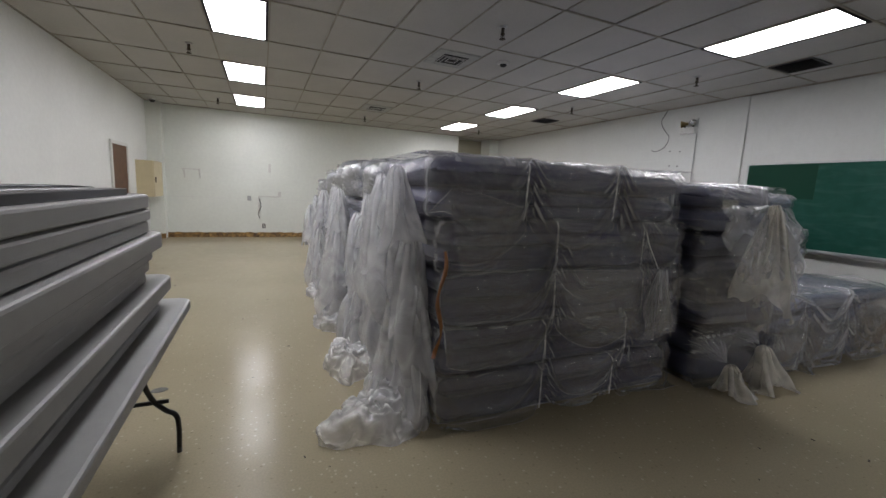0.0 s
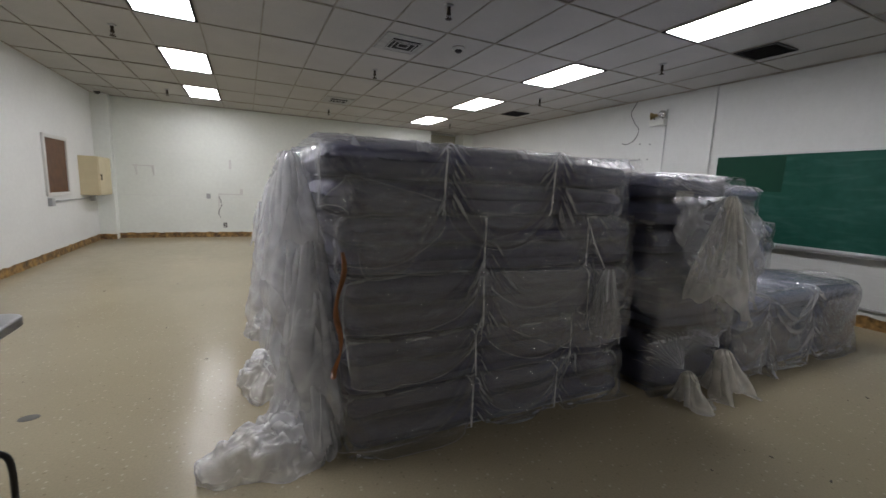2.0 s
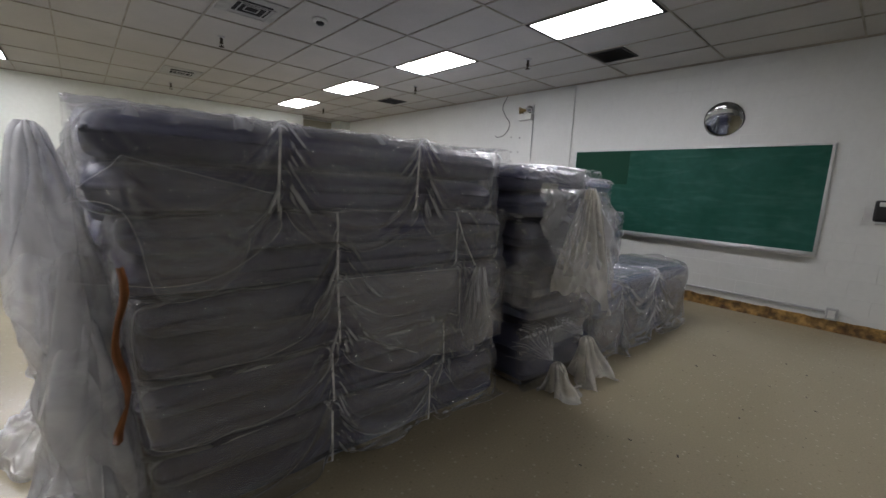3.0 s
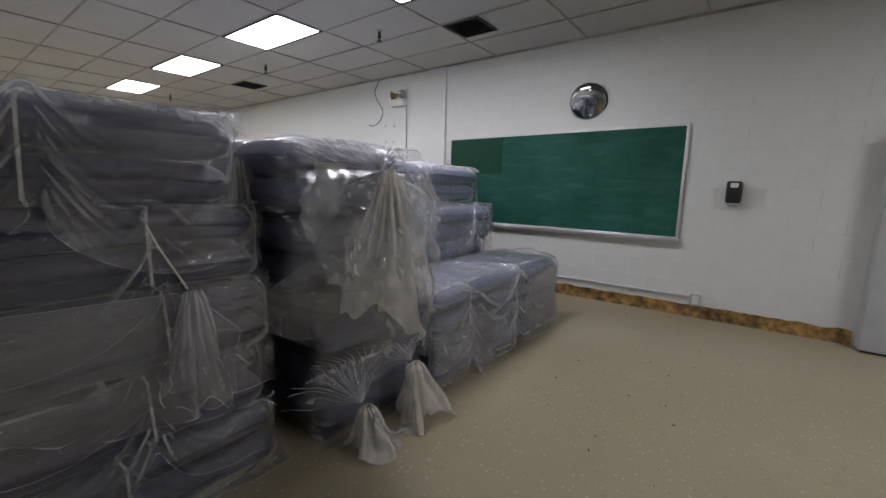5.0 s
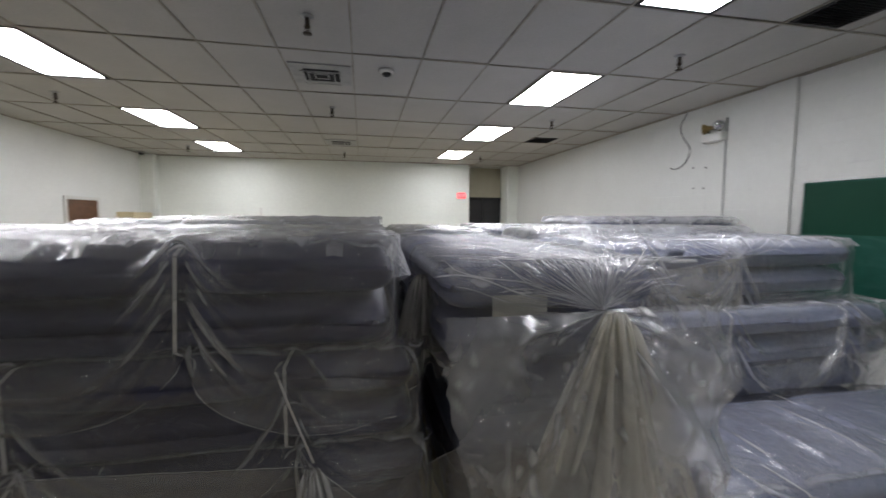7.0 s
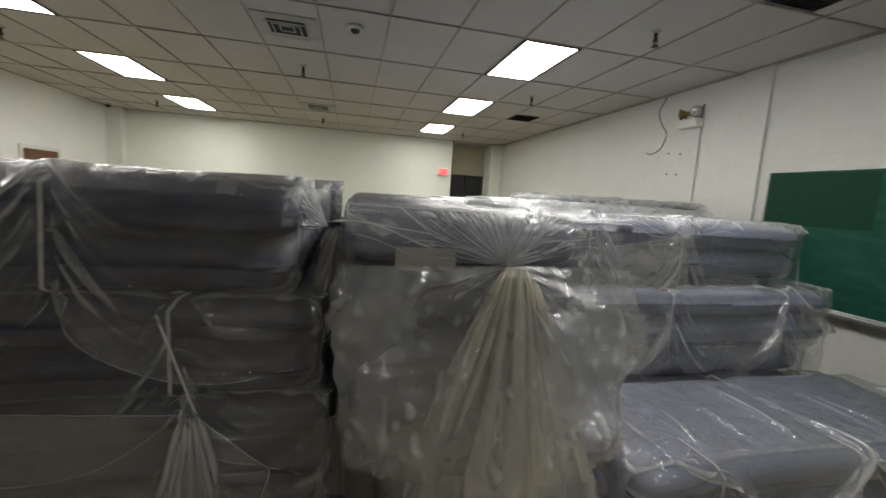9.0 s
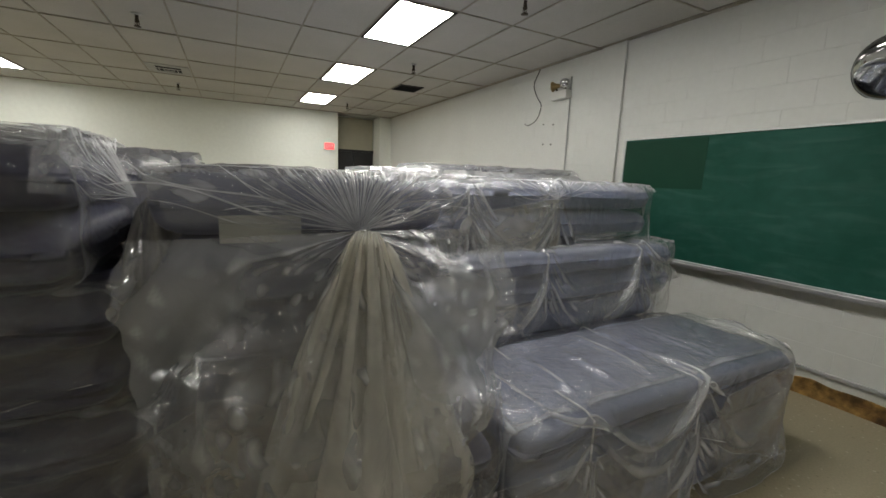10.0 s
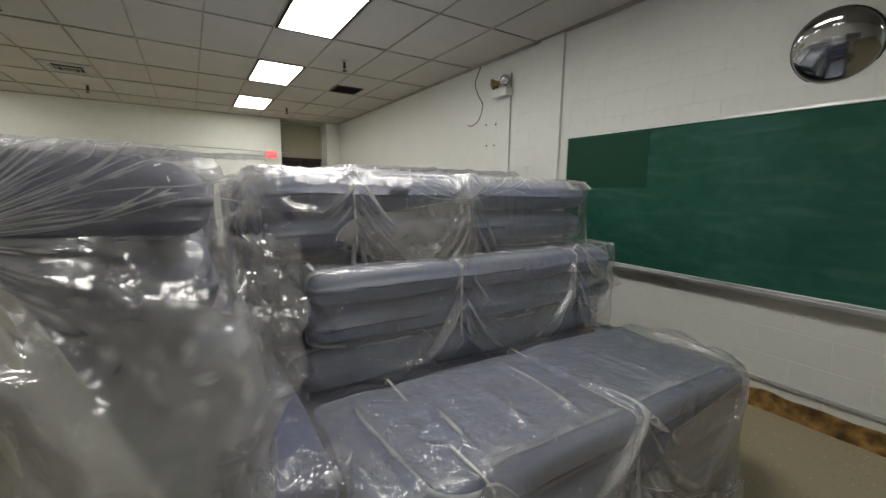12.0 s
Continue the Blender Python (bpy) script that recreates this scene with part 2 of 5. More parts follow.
rr.inputs[1].default_value, rr.inputs[2].default_value, rr.inputs[3].default_value, rr.inputs[4].default_value = 0.25, 0.75, 0.17, 0.26
nt.links.new(rn.outputs["Fac"], rr.inputs[0])
nt.links.new(rr.outputs[0], b.inputs["Roughness"])
rb = nt.nodes.new("ShaderNodeBump")
rb.inputs["Strength"].default_value, rb.inputs["Distance"].default_value = 0.08, 0.02
rn2 = nt.nodes.new("ShaderNodeTexNoise")
rn2.inputs["Scale"].default_value, rn2.inputs["Detail"].default_value = 9, 4
nt.links.new(co.outputs["Object"], rn2.inputs["Vector"])
nt.links.new(rn2.outputs["Fac"], rb.inputs["Height"])
nt.links.new(rb.outputs[0], b.inputs["Normal"])

# adhesive left where the base strip was torn off
ADHESIVE = mat("old_adhesive", (0.10, 0.045, 0.015), 0.5, var=0.6, scale=7, tint=(0.55, 0.33, 0.10), bump=0.8, bscale=30, var2=0.65, scale2=16)


# ---- mesh helpers
def shape(bm_or_mesh, name, material, smooth=False):
    if isinstance(bm_or_mesh, bmesh.types.BMesh):
        me = bpy.data.meshes.new(name)
        bm_or_mesh.normal_update()
        bm_or_mesh.to_mesh(me)
        bm_or_mesh.free()
    else:
        me = bm_or_mesh
    if material and not me.materials:
        me.materials.append(material)
    if smooth:
        me.polygons.foreach_set("use_smooth", [True] * len(me.polygons))
    return me


def part(name, bm, material, parent, label="", smooth=False):
    ob = new(name, shape(bm, name, material, smooth))
    ob.parent = parent
    if label:
        tagged(ob, label)
    return ob


def thing(name, label, category, m=None, group="", kind=""):
    ob = new(name)
    if m is not None:
        ob.matrix_basis = m
    return tagged(ob, label, category, group, kind)


def solo(name, bm, material, label, category, m=None, group="", kind="", smooth=False):
    ob = new(name, shape(bm, name, material, smooth))
    if m is not None:
        ob.matrix_basis = m
    return tagged(ob, label, category, group, kind)


def box(x0, x1, y0, y1, z0, z1, bevel=0.0, bm=None, seg=2):
    own = bmesh.new()
    bmesh.ops.create_cube(own, size=1)
    for v in own.verts:
        v.co = Vector((x0 + (v.co.x + 0.5) * (x1 - x0), y0 + (v.co.y + 0.5) * (y1 - y0), z0 + (v.co.z + 0.5) * (z1 - z0)))
    if bevel:
        bmesh.ops.bevel(own, geom=own.edges[:], offset=bevel, segments=seg, affect="EDGES", profile=0.5)
    return joined(own, bm)


def joined(own, bm):
    if bm is None:
        return own
    tmp = bpy.data.meshes.new("tmp")
    own.to_mesh(tmp)
    own.free()
    bm.from_mesh(tmp)
    bpy.data.meshes.remove(tmp)
    return bm


def tube(points, r, n=8, bm=None, closed=False):
    """A round bar along the points."""
    own = bmesh.new()
    pts = [Vector(p) for p in points]
    rings = []
    for i, p in enumerate(pts):
        a, c = pts[max(i - 1, 0)], pts[min(i + 1, len(pts) - 1)]
        d = (c - a).normalized()
        q = d.to_track_quat("Z", "Y")
        rings.append([own.verts.new(p + q @ Vector((r * math.cos(2 * math.pi * k / n), r * math.sin(2 * math.pi * k / n), 0))) for k in range(n)])
    for s, e in zip(rings, rings[1:]):
        for k in range(n):
            own.faces.new((s[k], s[(k + 1) % n], e[(k + 1) % n], e[k]))
    own.faces.new(rings[0][::-1])
    own.faces.new(rings[-1])
    return joined(own, bm)


def lathe(profile, n=20, bm=None, m=None):
    """Turned about local z: profile of (radius, z)."""
    own = bmesh.new()
    rings = [[own.verts.new((max(r, 1e-4) * math.cos(2 * math.pi * k / n), max(r, 1e-4) * math.sin(2 * math.pi * k / n), z)) for k in range(n)] for r, z in profile]
    for s, e in zip(rings, rings[1:]):
        for k in range(n):
            own.faces.new((s[k], s[(k + 1) % n], e[(k + 1) % n], e[k]))
    own.faces.new(rings[0][::-1])
    own.faces.new(rings[-1])
    if m is not None:
        own.transform(m)
    bmesh.ops.recalc_face_normals(own, faces=own.faces[:])
    return joined(own, bm)


def smooth_path(points, steps=5):
    """Points rounded off by a Catmull-Rom curve."""
    p = [Vector(q) for q in points]
    p = [p[0] * 2 - p[1]] + p + [p[-1] * 2 - p[-2]]
    out = []
    for a, b_, c, d in zip(p, p[1:], p[2:], p[3:]):
        for k in range(steps):
            t = k / steps
            out.append(0.5 * ((2 * b_) + (c - a) * t + (2 * a - 5 * b_ + 4 * c - d) * t * t + (3 * b_ - a - 3 * c + d) * t ** 3))
    return out + [p[-2]]


def rounded_grid(lx, ly, lz, r, nx, ny, nz, fn, name):
    """A rounded box from 0 to (lx, ly, lz) with an even grid on all sides; fn moves each point."""
    def cuts(l, n):
        inner = [r + (l - 2 * r) * i / n for i in range(n + 1)]
        return [0.0, r * 0.35] + inner + [l - r * 0.35, l]
    xs, ys, zs = cuts(lx, nx), cuts(ly, ny), cuts(lz, nz)
    index, verts, faces = {}, [], []

    def vert(i, j, k):
        if (i, j, k) not in index:
            p = Vector((xs[i], ys[j], zs[k]))
            q = Vector((min(max(p.x, r), lx - r), min(max(p.y, r), ly - r), min(max(p.z, r), lz - r)))
            d = p - q
            if d.length > 1e-6:
                p = q + d.normalized() * r
            index[i, j, k] = len(verts)
            verts.append(fn(p))
        return index[i, j, k]
    X, Y, Z = len(xs) - 1, len(ys) - 1, len(zs) - 1
    for i in range(X):
        for j in range(Y):
            faces.append((vert(i, j, 0), vert(i, j + 1, 0), vert(i + 1, j + 1, 0), vert(i + 1, j, 0)))
            faces.append((vert(i, j, Z), vert(i + 1, j, Z), vert(i + 1, j + 1, Z), vert(i, j + 1, Z)))
    for i in range(X):
        for k in range(Z):
            faces.append((vert(i, 0, k), vert(i + 1, 0, k), vert(i + 1, 0, k + 1), vert(i, 0, k + 1)))
            faces.append((vert(i, Y, k), vert(i, Y, k + 1), vert(i + 1, Y, k + 1), vert(i + 1, Y, k)))
    for j in range(Y):
        for k in range(Z):
            faces.append((vert(0, j, k), vert(0, j, k + 1), vert(0, j + 1, k + 1), vert(0, j + 1, k)))
            faces.append((vert(X, j, k), vert(X, j + 1, k), vert(X, j + 1, k + 1), vert(X, j, k + 1)))
    me = bpy.data.meshes.new(name)
    me.from_pydata(verts, [], faces)
    return me


def sheet(fn, nu, nv, name, closed=False):
    """A sheet of film: fn(u, v) for u and v from 0 to 1."""
    verts = [fn(i / nu, j / nv) for j in range(nv + 1) for i in range(nu if closed else nu + 1)]
    w = nu if closed else nu + 1
    faces = [(j * w + i, j * w + (i + 1) % w, (j + 1) * w + (i + 1) % w, (j + 1) * w + i) for j in range(nv) for i in range(nu)]
    me = bpy.data.meshes.new(name)
    me.from_pydata(verts, [], faces)
    flat = []
    for j in range(nv):
        for i in range(nu):
            flat += [i / nu, j / nv, (i + 1) / nu, j / nv, (i + 1) / nu, (j + 1) / nv, i / nu, (j + 1) / nv]
    me.uv_layers.new(name="sheet").data.foreach_set("uv", flat)
    return me


# ---- the room
solo("floor", box(XL - 0.3, XR + 0.3, YB - 0.3, YF + 1.2, -0.2, 0.0), FLOOR, "worn beige speckled vinyl floor with dull wax", "floor", kind="structure")
solo("wall_left", box(XL - 0.2, XL, YB - 0.2, YF + 0.2, 0.0, ZC + 0.3), WALL, "white painted block wall", "wall", kind="structure")
solo("wall_back", box(XL, XR, YB - 0.2, YB, 0.0, ZC + 0.3), WALL, "white painted wall", "wall", kind="structure")
RX0, RX1, RD = 5.35, 6.46, 0.55
far = bmesh.new()
box(XL, RX0, YF, YF + 0.2, 0.0, ZC + 0.3, bm=far)
box(RX1, XR + 0.3, YF, YF + 0.2, 0.0, ZC + 0.3, bm=far)
box(RX0 - 0.2, RX0, YF + 0.2, YF + RD + 0.1, 0.0, ZC + 0.3, bm=far)
box(RX1, RX1 + 0.2, YF + 0.2, YF + RD + 0.1, 0.0, ZC + 0.3, bm=far)
box(RX0, RX1, YF + RD, YF + RD + 0.1, 2.26, ZC + 0.3, bm=far)
solo("wall_far", far, FARWALL, "pale white painted wall with a door recess", "wall", kind="structure")
# the dark door opening in the recess, its darkness drawn as two black panels
door = thing("door_1", "dark door opening drawn as black panels under a beige transom in a recess", "door", kind="structure")
part("transom", box(RX0 + 0.02, RX1 - 0.02, YF + RD - 0.03, YF + RD - 0.002, 2.26, ZC - 0.02, 0.004), BEIGEDOOR, door, "beige painted transom panel")
for k in range(2):
    w = (RX1 - RX0) / 2
    part("opening_panel", box(RX0 + k * w + 0.01, RX0 + (k + 1) * w - 0.01, YF + RD, YF + RD + 0.05, 0.0, 2.2, 0.004), BLACK, door)
part("head_frame", box(RX0, RX1, YF + RD - 0.04, YF + RD + 0.06, 2.2, 2.26, 0.004), BLACK, door)

# ceiling: lay-in tiles in a bar grid, some of them light panels
GX, GY, TW, TL = 4.245, 6.12, 0.622, 1.22
# (0, -6) is unseen, added behind the camera to brighten the stack fronts
LIGHTS = [(0, -6), (0, -2), (0, 0), (0, 2), (0, 4), (-8, -2), (-8, 0), (-8, 2), (-8, 4)]
ceil = bmesh.new()
bars = bmesh.new()
rng = random.Random(4)
i0, i1 = math.floor((XL - GX) / TW) , math.ceil((XR - GX) / TW)
j0, j1 = math.floor((YB - GY) / TL), math.ceil((YF - GY) / TL)
for i in range(i0, i1):
    for j in range(j0, j1 + 1):
        # a tile's rows count from its far edge
        xa, xb = max(GX + i * TW, XL), min(GX + (i + 1) * TW, XR)
        ya, yb = max(GY + (j - 1) * TL, YB), min(GY + j * TL, YF)
        if xb - xa < 0.02 or yb - ya < 0.02 or (i, j) in LIGHTS:
            continue
        lift = rng.choice([0, 0, 0, 0.002, 0.004])
        dz = ZC + 0.006 + lift
        tilt = rng.uniform(-0.004, 0.004)
        vs = [ceil.verts.new(p) for p in ((xa, ya, dz + tilt), (xa, yb, dz), (xb, yb, dz - tilt), (xb, ya, dz))]
        ceil.faces.new(vs)
        up = [ceil.verts.new((v.co.x, v.co.y, ZC + 0.03)) for v in vs]
        ceil.faces.new(up[::-1])
for i in range(i0, i1 + 1):
    x = GX + i * TW
    if XL < x < XR:
        box(x - 0.008, x + 0.008, YB, YF, ZC - 0.003, ZC + 0.02, bm=bars)
for j in range(j0, j1 + 1):
    y = GY + j * TL
    if YB < y < YF:
        box(XL, XR, y - 0.008, y + 0.008, ZC - 0.004, ZC + 0.018, bm=bars)
# wall angle round the edge
box(XL, XL + 0.022, YB, YF, ZC - 0.005, ZC + 0.02, bm=bars)
box(XR - 0.022, XR, YB, YF, ZC - 0.005, ZC + 0.02, bm=bars)
box(XL, XR, YF - 0.022, YF, ZC - 0.006, ZC + 0.02, bm=bars)
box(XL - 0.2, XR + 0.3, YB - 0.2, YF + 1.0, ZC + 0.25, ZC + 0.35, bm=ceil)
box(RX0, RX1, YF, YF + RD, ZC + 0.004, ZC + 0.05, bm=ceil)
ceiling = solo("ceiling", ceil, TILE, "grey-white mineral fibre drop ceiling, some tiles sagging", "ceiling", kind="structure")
part("ceiling_grid", bars, TBAR, ceiling, "stained metal ceiling bars")


def ceiling_light(i, j):
    x, y = GX + (i + 0.5) * TW, GY + (j - 0.5) * TL
    t = thing("ceiling_light", "lit fluorescent ceiling panel with a white diffuser", "ceiling light", pose(x, y, ZC), "ceiling light panels")
    f = bmesh.new()
    a, c = TW / 2 - 0.012, TL / 2 - 0.012
    for x0, x1, y0, y1 in ((-a, a, -c, -c + 0.028), (-a, a, c - 0.028, c), (-a, -a + 0.028, -c, c), (a - 0.028, a, -c, c)):
        box(x0, x1, y0, y1, -0.008, 0.02, 0.002, bm=f)
    part("frame", f, DARK, t, "dark hinged frame")
    part("diffuser", box(-a + 0.028, a - 0.028, -c + 0.028, c - 0.028, -0.002, 0.012), PANEL, t, "bright white diffuser")
    part("housing", box(-a, a, -c, c, 0.03, 0.09), GREYMETAL, t)
    return t


for i, j in LIGHTS:
    ceiling_light(i, j)

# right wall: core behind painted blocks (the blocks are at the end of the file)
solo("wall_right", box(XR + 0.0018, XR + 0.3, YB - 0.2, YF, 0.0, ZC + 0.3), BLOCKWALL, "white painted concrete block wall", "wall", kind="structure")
solo("pilaster", box(XR - 0.03, XR + 0.0, 4.53, 4.86, 0.0, ZC - 0.004, 0.006), BLOCKWALL, "white painted wall pier", "pilaster", kind="structure")
solo("pilaster", box(XL, XL + 0.3, YF - 0.22, YF, 0.0, ZC - 0.006, 0.008), FARWALL, "white painted corner pier", "pilaster", kind="structure")


def ragged_strip(x0, y0, x1, y1, nx, ny, seed, top=0.115):
    """A strip of old adhesive with an uneven upper edge, 3 mm proud of the wall."""
    n = int(math.hypot(x1 - x0, y1 - y0) / 0.05)
    bm = bmesh.new()
    rows = []
    for k in range(n + 1):
        t = k / n
        x, y = x0 + (x1 - x0) * t, y0 + (y1 - y0) * t
        h = top + 0.022 * noise.noise(Vector((t * n * 0.35, seed, 0)))
        g = 0.004 + 0.004 * (0.5 + noise.noise(Vector((t * n * 0.5, seed, 3))))
        rows.append([bm.verts.new(p) for p in ((x, y, 0.0), (x + nx * g * 2.2, y + ny * g * 2.2, 0.0), (x + nx * g, y + ny * g, h * 0.5), (x + nx * g, y + ny * g, h), (x, y, h + 0.004))])
    for a, c in zip(rows, rows[1:]):
        for k in range(4):
            bm.faces.new((a[k], a[k + 1], c[k + 1], c[k]))
    bmesh.ops.recalc_face_normals(bm, faces=bm.faces[:])
    return bm


solo("baseboard", ragged_strip(XR, -0.15, XR, YF, -1, 0, 1, 0.13), ADHESIVE, "brown crumbling adhesive where the base was torn off", "baseboard", kind="structure")
solo("baseboard", ragged_strip(XL + 0.3, YF, RX0, YF, 0, -1, 2), ADHESIVE, "brown crumbling adhesive where the base was torn off", "baseboard", kind="structure")
solo("baseboard", ragged_strip(XL, YB, XL, YF - 0.22, 1, 0, 3), ADHESIVE, "brown crumbling adhesive where the base was torn off", "baseboard", kind="structure")
solo("baseboard", ragged_strip(XL, YF - 0.22, XL + 0.3, YF - 0.22, 0, -1, 4), ADHESIVE, "brown crumbling adhesive where the base was torn off", "baseboard", kind="structure")


# ---- draped film
def uneven(nu, nv, every, rnd, closed=False):
    """A smooth random field over the sheet, its humps some points apart."""
    a, c = max(3, nv // every + 2), max(3, nu // every + 2)
    g = rnd.normal(size=(a, c))
    if closed:
        g[:, -1] = g[:, 0]
    g = np.stack([np.interp(np.linspace(0, c - 1, nu, endpoint=not closed), np.arange(c), row) for row in g])
    return np.stack([np.interp(np.linspace(0, a - 1, nv), np.arange(a), col) for col in g.T], 1).ravel()


def links(nu, nv, rest, closed=False, bend=0.12, pucker=0.05, seed=0):
    """The threads of a sheet of film, in sets that share no point: along, across, slanting, and every second point against bending."""
    idx = np.arange(nu * nv).reshape(nv, nu)
    sets = []
    rnd = np.random.default_rng(seed)
    f = np.clip(1 + pucker * (uneven(nu, nv, 7, rnd, closed) + 0.8 * uneven(nu, nv, 4, rnd, closed)), 0.85, 1.3)

    def put(a, c, k):
        a, c = a.ravel(), c.ravel()
        if len(a):
            sets.append((a, c, np.linalg.norm(rest[a] - rest[c], axis=1) * (f[a] + f[c]) / 2 + 1e-6, k))
    last = nu if closed else nu - 1
    for s in (0, 1):
        i = np.arange(s, last, 2)
        put(idx[:, i], idx[:, (i + 1) % nu], 1.0)
        j = np.arange(s, nv - 1, 2)
        put(idx[j], idx[j + 1], 1.0)
        put(idx[j][:, :-1], idx[j + 1][:, 1:], 0.5)
        put(idx[j][:, 1:], idx[j + 1][:, :-1], 0.5)
        i = np.array([q for q in range(last - 1) if (q // 2) % 2 == s], int)
        put(idx[:, i], idx[:, (i + 2) % nu], bend)
        j = np.array([q for q in range(nv - 2) if (q // 2) % 2 == s], int)
        put(idx[j], idx[j + 2], bend)
    return sets


def settle(P, sets, pin, push, steps=105, passes=3, pull=(0, 0, -0.0006), damp=0.96):
    """Lets film fall into its folds: P points, pin those held, push keeps points out of what they lie on."""
    w = np.where(pin, 0.0, 1.0)
    P = P.copy()
    held, old, g = P[pin].copy(), P.copy(), np.array(pull)
    made = []
    for a, c, r, k in sets:
        t = w[a] + w[c]
        t[t == 0] = 1.0
        made.append((a, c, r, (k * w[a] / t)[:, None], (k * w[c] / t)[:, None]))
    for n in range(steps):
        v = np.clip((P - old) * damp, -0.02, 0.02)
        old = P.copy()
        P += v + g * w[:, None]
        for q in range(passes):
            for a, c, r, wa, wc in made:
                d = P[c] - P[a]
                l = np.sqrt((d * d).sum(1)) + 1e-9
                d *= ((l - r) / l)[:, None]
                P[a] += d * wa
                P[c] -= d * wc
        push(P)
        P[pin] = held
    return P


def grid_mesh(P, nu, nv, name, closed=False):
    w = nu
    span = nu if closed else nu - 1
    faces = [(j * w + i, j * w + (i + 1) % w, (j + 1) * w + (i + 1) % w, (j + 1) * w + i) for j in range(nv - 1) for i in range(span)]
    me = bpy.data.meshes.new(name)
    me.from_pydata(P.tolist(), [], faces)
    flat = []
    for j in range(nv - 1):
        for i in range(span):
            flat += [i / span, j / (nv - 1), (i + 1) / span, j / (nv - 1), (i + 1) / span, (j + 1) / (nv - 1), i / span, (j + 1) / (nv - 1)]
    me.uv_layers.new(name="sheet").data.foreach_set("uv", flat)
    return me


def lobes(z, h, r=0.06):
    """How far the rounded side of stacked mattresses, each h high, stands back at the height z."""
    m = np.mod(z, h)
    e = np.clip(r - np.minimum(m, h - m), 0, r)
    return (r - np.sqrt(np.maximum(r * r - e * e, 0))) * 0.75


def cover(L, H, n, pins, seed, over=0.10, top=0.10, slack=1.10, gather=0.66, low=0.0, cell=0.018, floor=None, ends=(0.55, 0.55), wrap=0.03, drag=0.0, pucker=0.10):
    """Film over the upper front edge of a bundle, held by its straps and sagging between them.
    Points are (along, into the bundle, up)."""
    rnd = np.random.default_rng(seed)
    h = H / n
    nu, nv = int((L + 2 * wrap) * slack / cell) + 1, int((top + H + over) / cell) + 1
    u = np.linspace(-wrap, L + wrap, nu)
    run = np.linspace(0, top + H + over, nv)
    X, S = np.meshgrid(u, run)
    rest = np.stack([X * slack, S, 0 * X], -1).reshape(-1, 3)
    Z = np.where(S < top, H + 0.008, H + 0.008 - (S - top))
    Y = np.where(S < top, top - S, -0.016)
    Y = Y - 0.010 * rnd.random(Y.shape) - 0.03 * np.abs(np.sin(X * 17 + seed)) * np.clip((S - top) / H, 0, 1)
    pin = np.zeros(X.shape, bool)
    pin[0] = True
    for c, lowest in [(p, low - over) for p in pins]:
        i = int(np.argmin(np.abs(u - c)))
        rows = np.where((S[:, i] >= top) & (H - (S[:, i] - top) * gather > lowest))[0]
        for q in (i, i + 1):
            Z[rows, q] = H - (S[rows, q] - top) * gather
            Y[rows, q] = lobes(Z[rows, q], h) * 0.8 - 0.014 - 0.004 * (rows % 2)
            pin[rows, q] = True
    for i, f in ((0, ends[0]), (nu - 1, ends[1])):
        if f:
            rows = np.where(S[:, i] <= top + H * f)[0]
            Y[rows, i] = np.maximum(Y[rows, i], 0.06)
            pin[rows, i] = True
    P = np.stack([X, Y, Z], -1).reshape(-1, 3)

    def push(p):
        x, y, z = p[:, 0], p[:, 1], p[:, 2]
        inside = (x > -0.012) & (x < L + 0.012)
        wall = lobes(z, h) - 0.009
        on_top = (z > H - 0.03) & (y > wall + 0.02)
        hit = inside & on_top & (z < H + 0.006)
        z[hit] = H + 0.006
        hit = inside & ~on_top & (y > wall)
        y[hit] = wall[hit]
        if floor is not None:
            z[:] = np.maximum(z, floor)
    pin = pin.ravel()
    P = settle(P, links(nu, nv, rest, seed=seed, pucker=pucker), pin, push, pull=(0, drag, -0.0006))
    return P, nu, nv


def hang(knot, length, round_, seed, nu=64, cell=0.02, floor=None, wide=0.55, wall=0.0, sway=(0.0, 0.0), steps=90, puff=0.00018):
    """The free end of a bag beyond its knot: a tube of film gathered at the top. Points are (across, out, up) from the knot."""
    rnd = np.random.default_rng(seed)
    nv = max(6, int(length / cell))
    th = np.linspace(0, 2 * np.pi, nu, endpoint=False)
    v = np.linspace(0, 1, nv)
    T, V = np.meshgrid(th, v)
    r = round_ / (2 * np.pi)
    jag = 1 + 0.14 * np.sin(T + seed) + 0.12 * np.sin(3 * T + 2.3 * seed) + 0.05 * np.sin(7 * T + seed)
    rest = np.stack([r * np.cos(T), r * np.sin(T), -length * V * jag], -1).reshape(-1, 3)
    R = 0.018 + r * wide * np.minimum(1, V * 1.7)
    R = R * (1 + (0.35 * np.sin(T * 5 + seed) + 0.25 * np.sin(T * 8 + 2 * seed)) * (1 - V * 0.5) + 0.15 * rnd.random(T.shape))
    P = np.stack([R * np.cos(T), 0.03 + R * (0.7 + 0.8 * np.sin(T)), -length * V * jag * 0.97], -1).reshape(-1, 3)
    P += np.array(knot)
    pin = (V == 0).ravel()
    mid = np.stack([np.cos(T), np.sin(T) * 0.9, 0 * T], -1).reshape(-1, 3) * puff

    def push(p):
        p += mid * (~pin)[:, None]
        p[:, 1] = np.maximum(p[:, 1], wall)
        if floor is not None:
            under = np.maximum(floor - p[:, 2], 0)
            p[:, 2] += under
    P = settle(P, links(nu, nv, rest, True, 0.15, 0.14, seed), pin, push, steps, 3, (sway[0], sway[1], -0.0006))
    return P, nu, nv


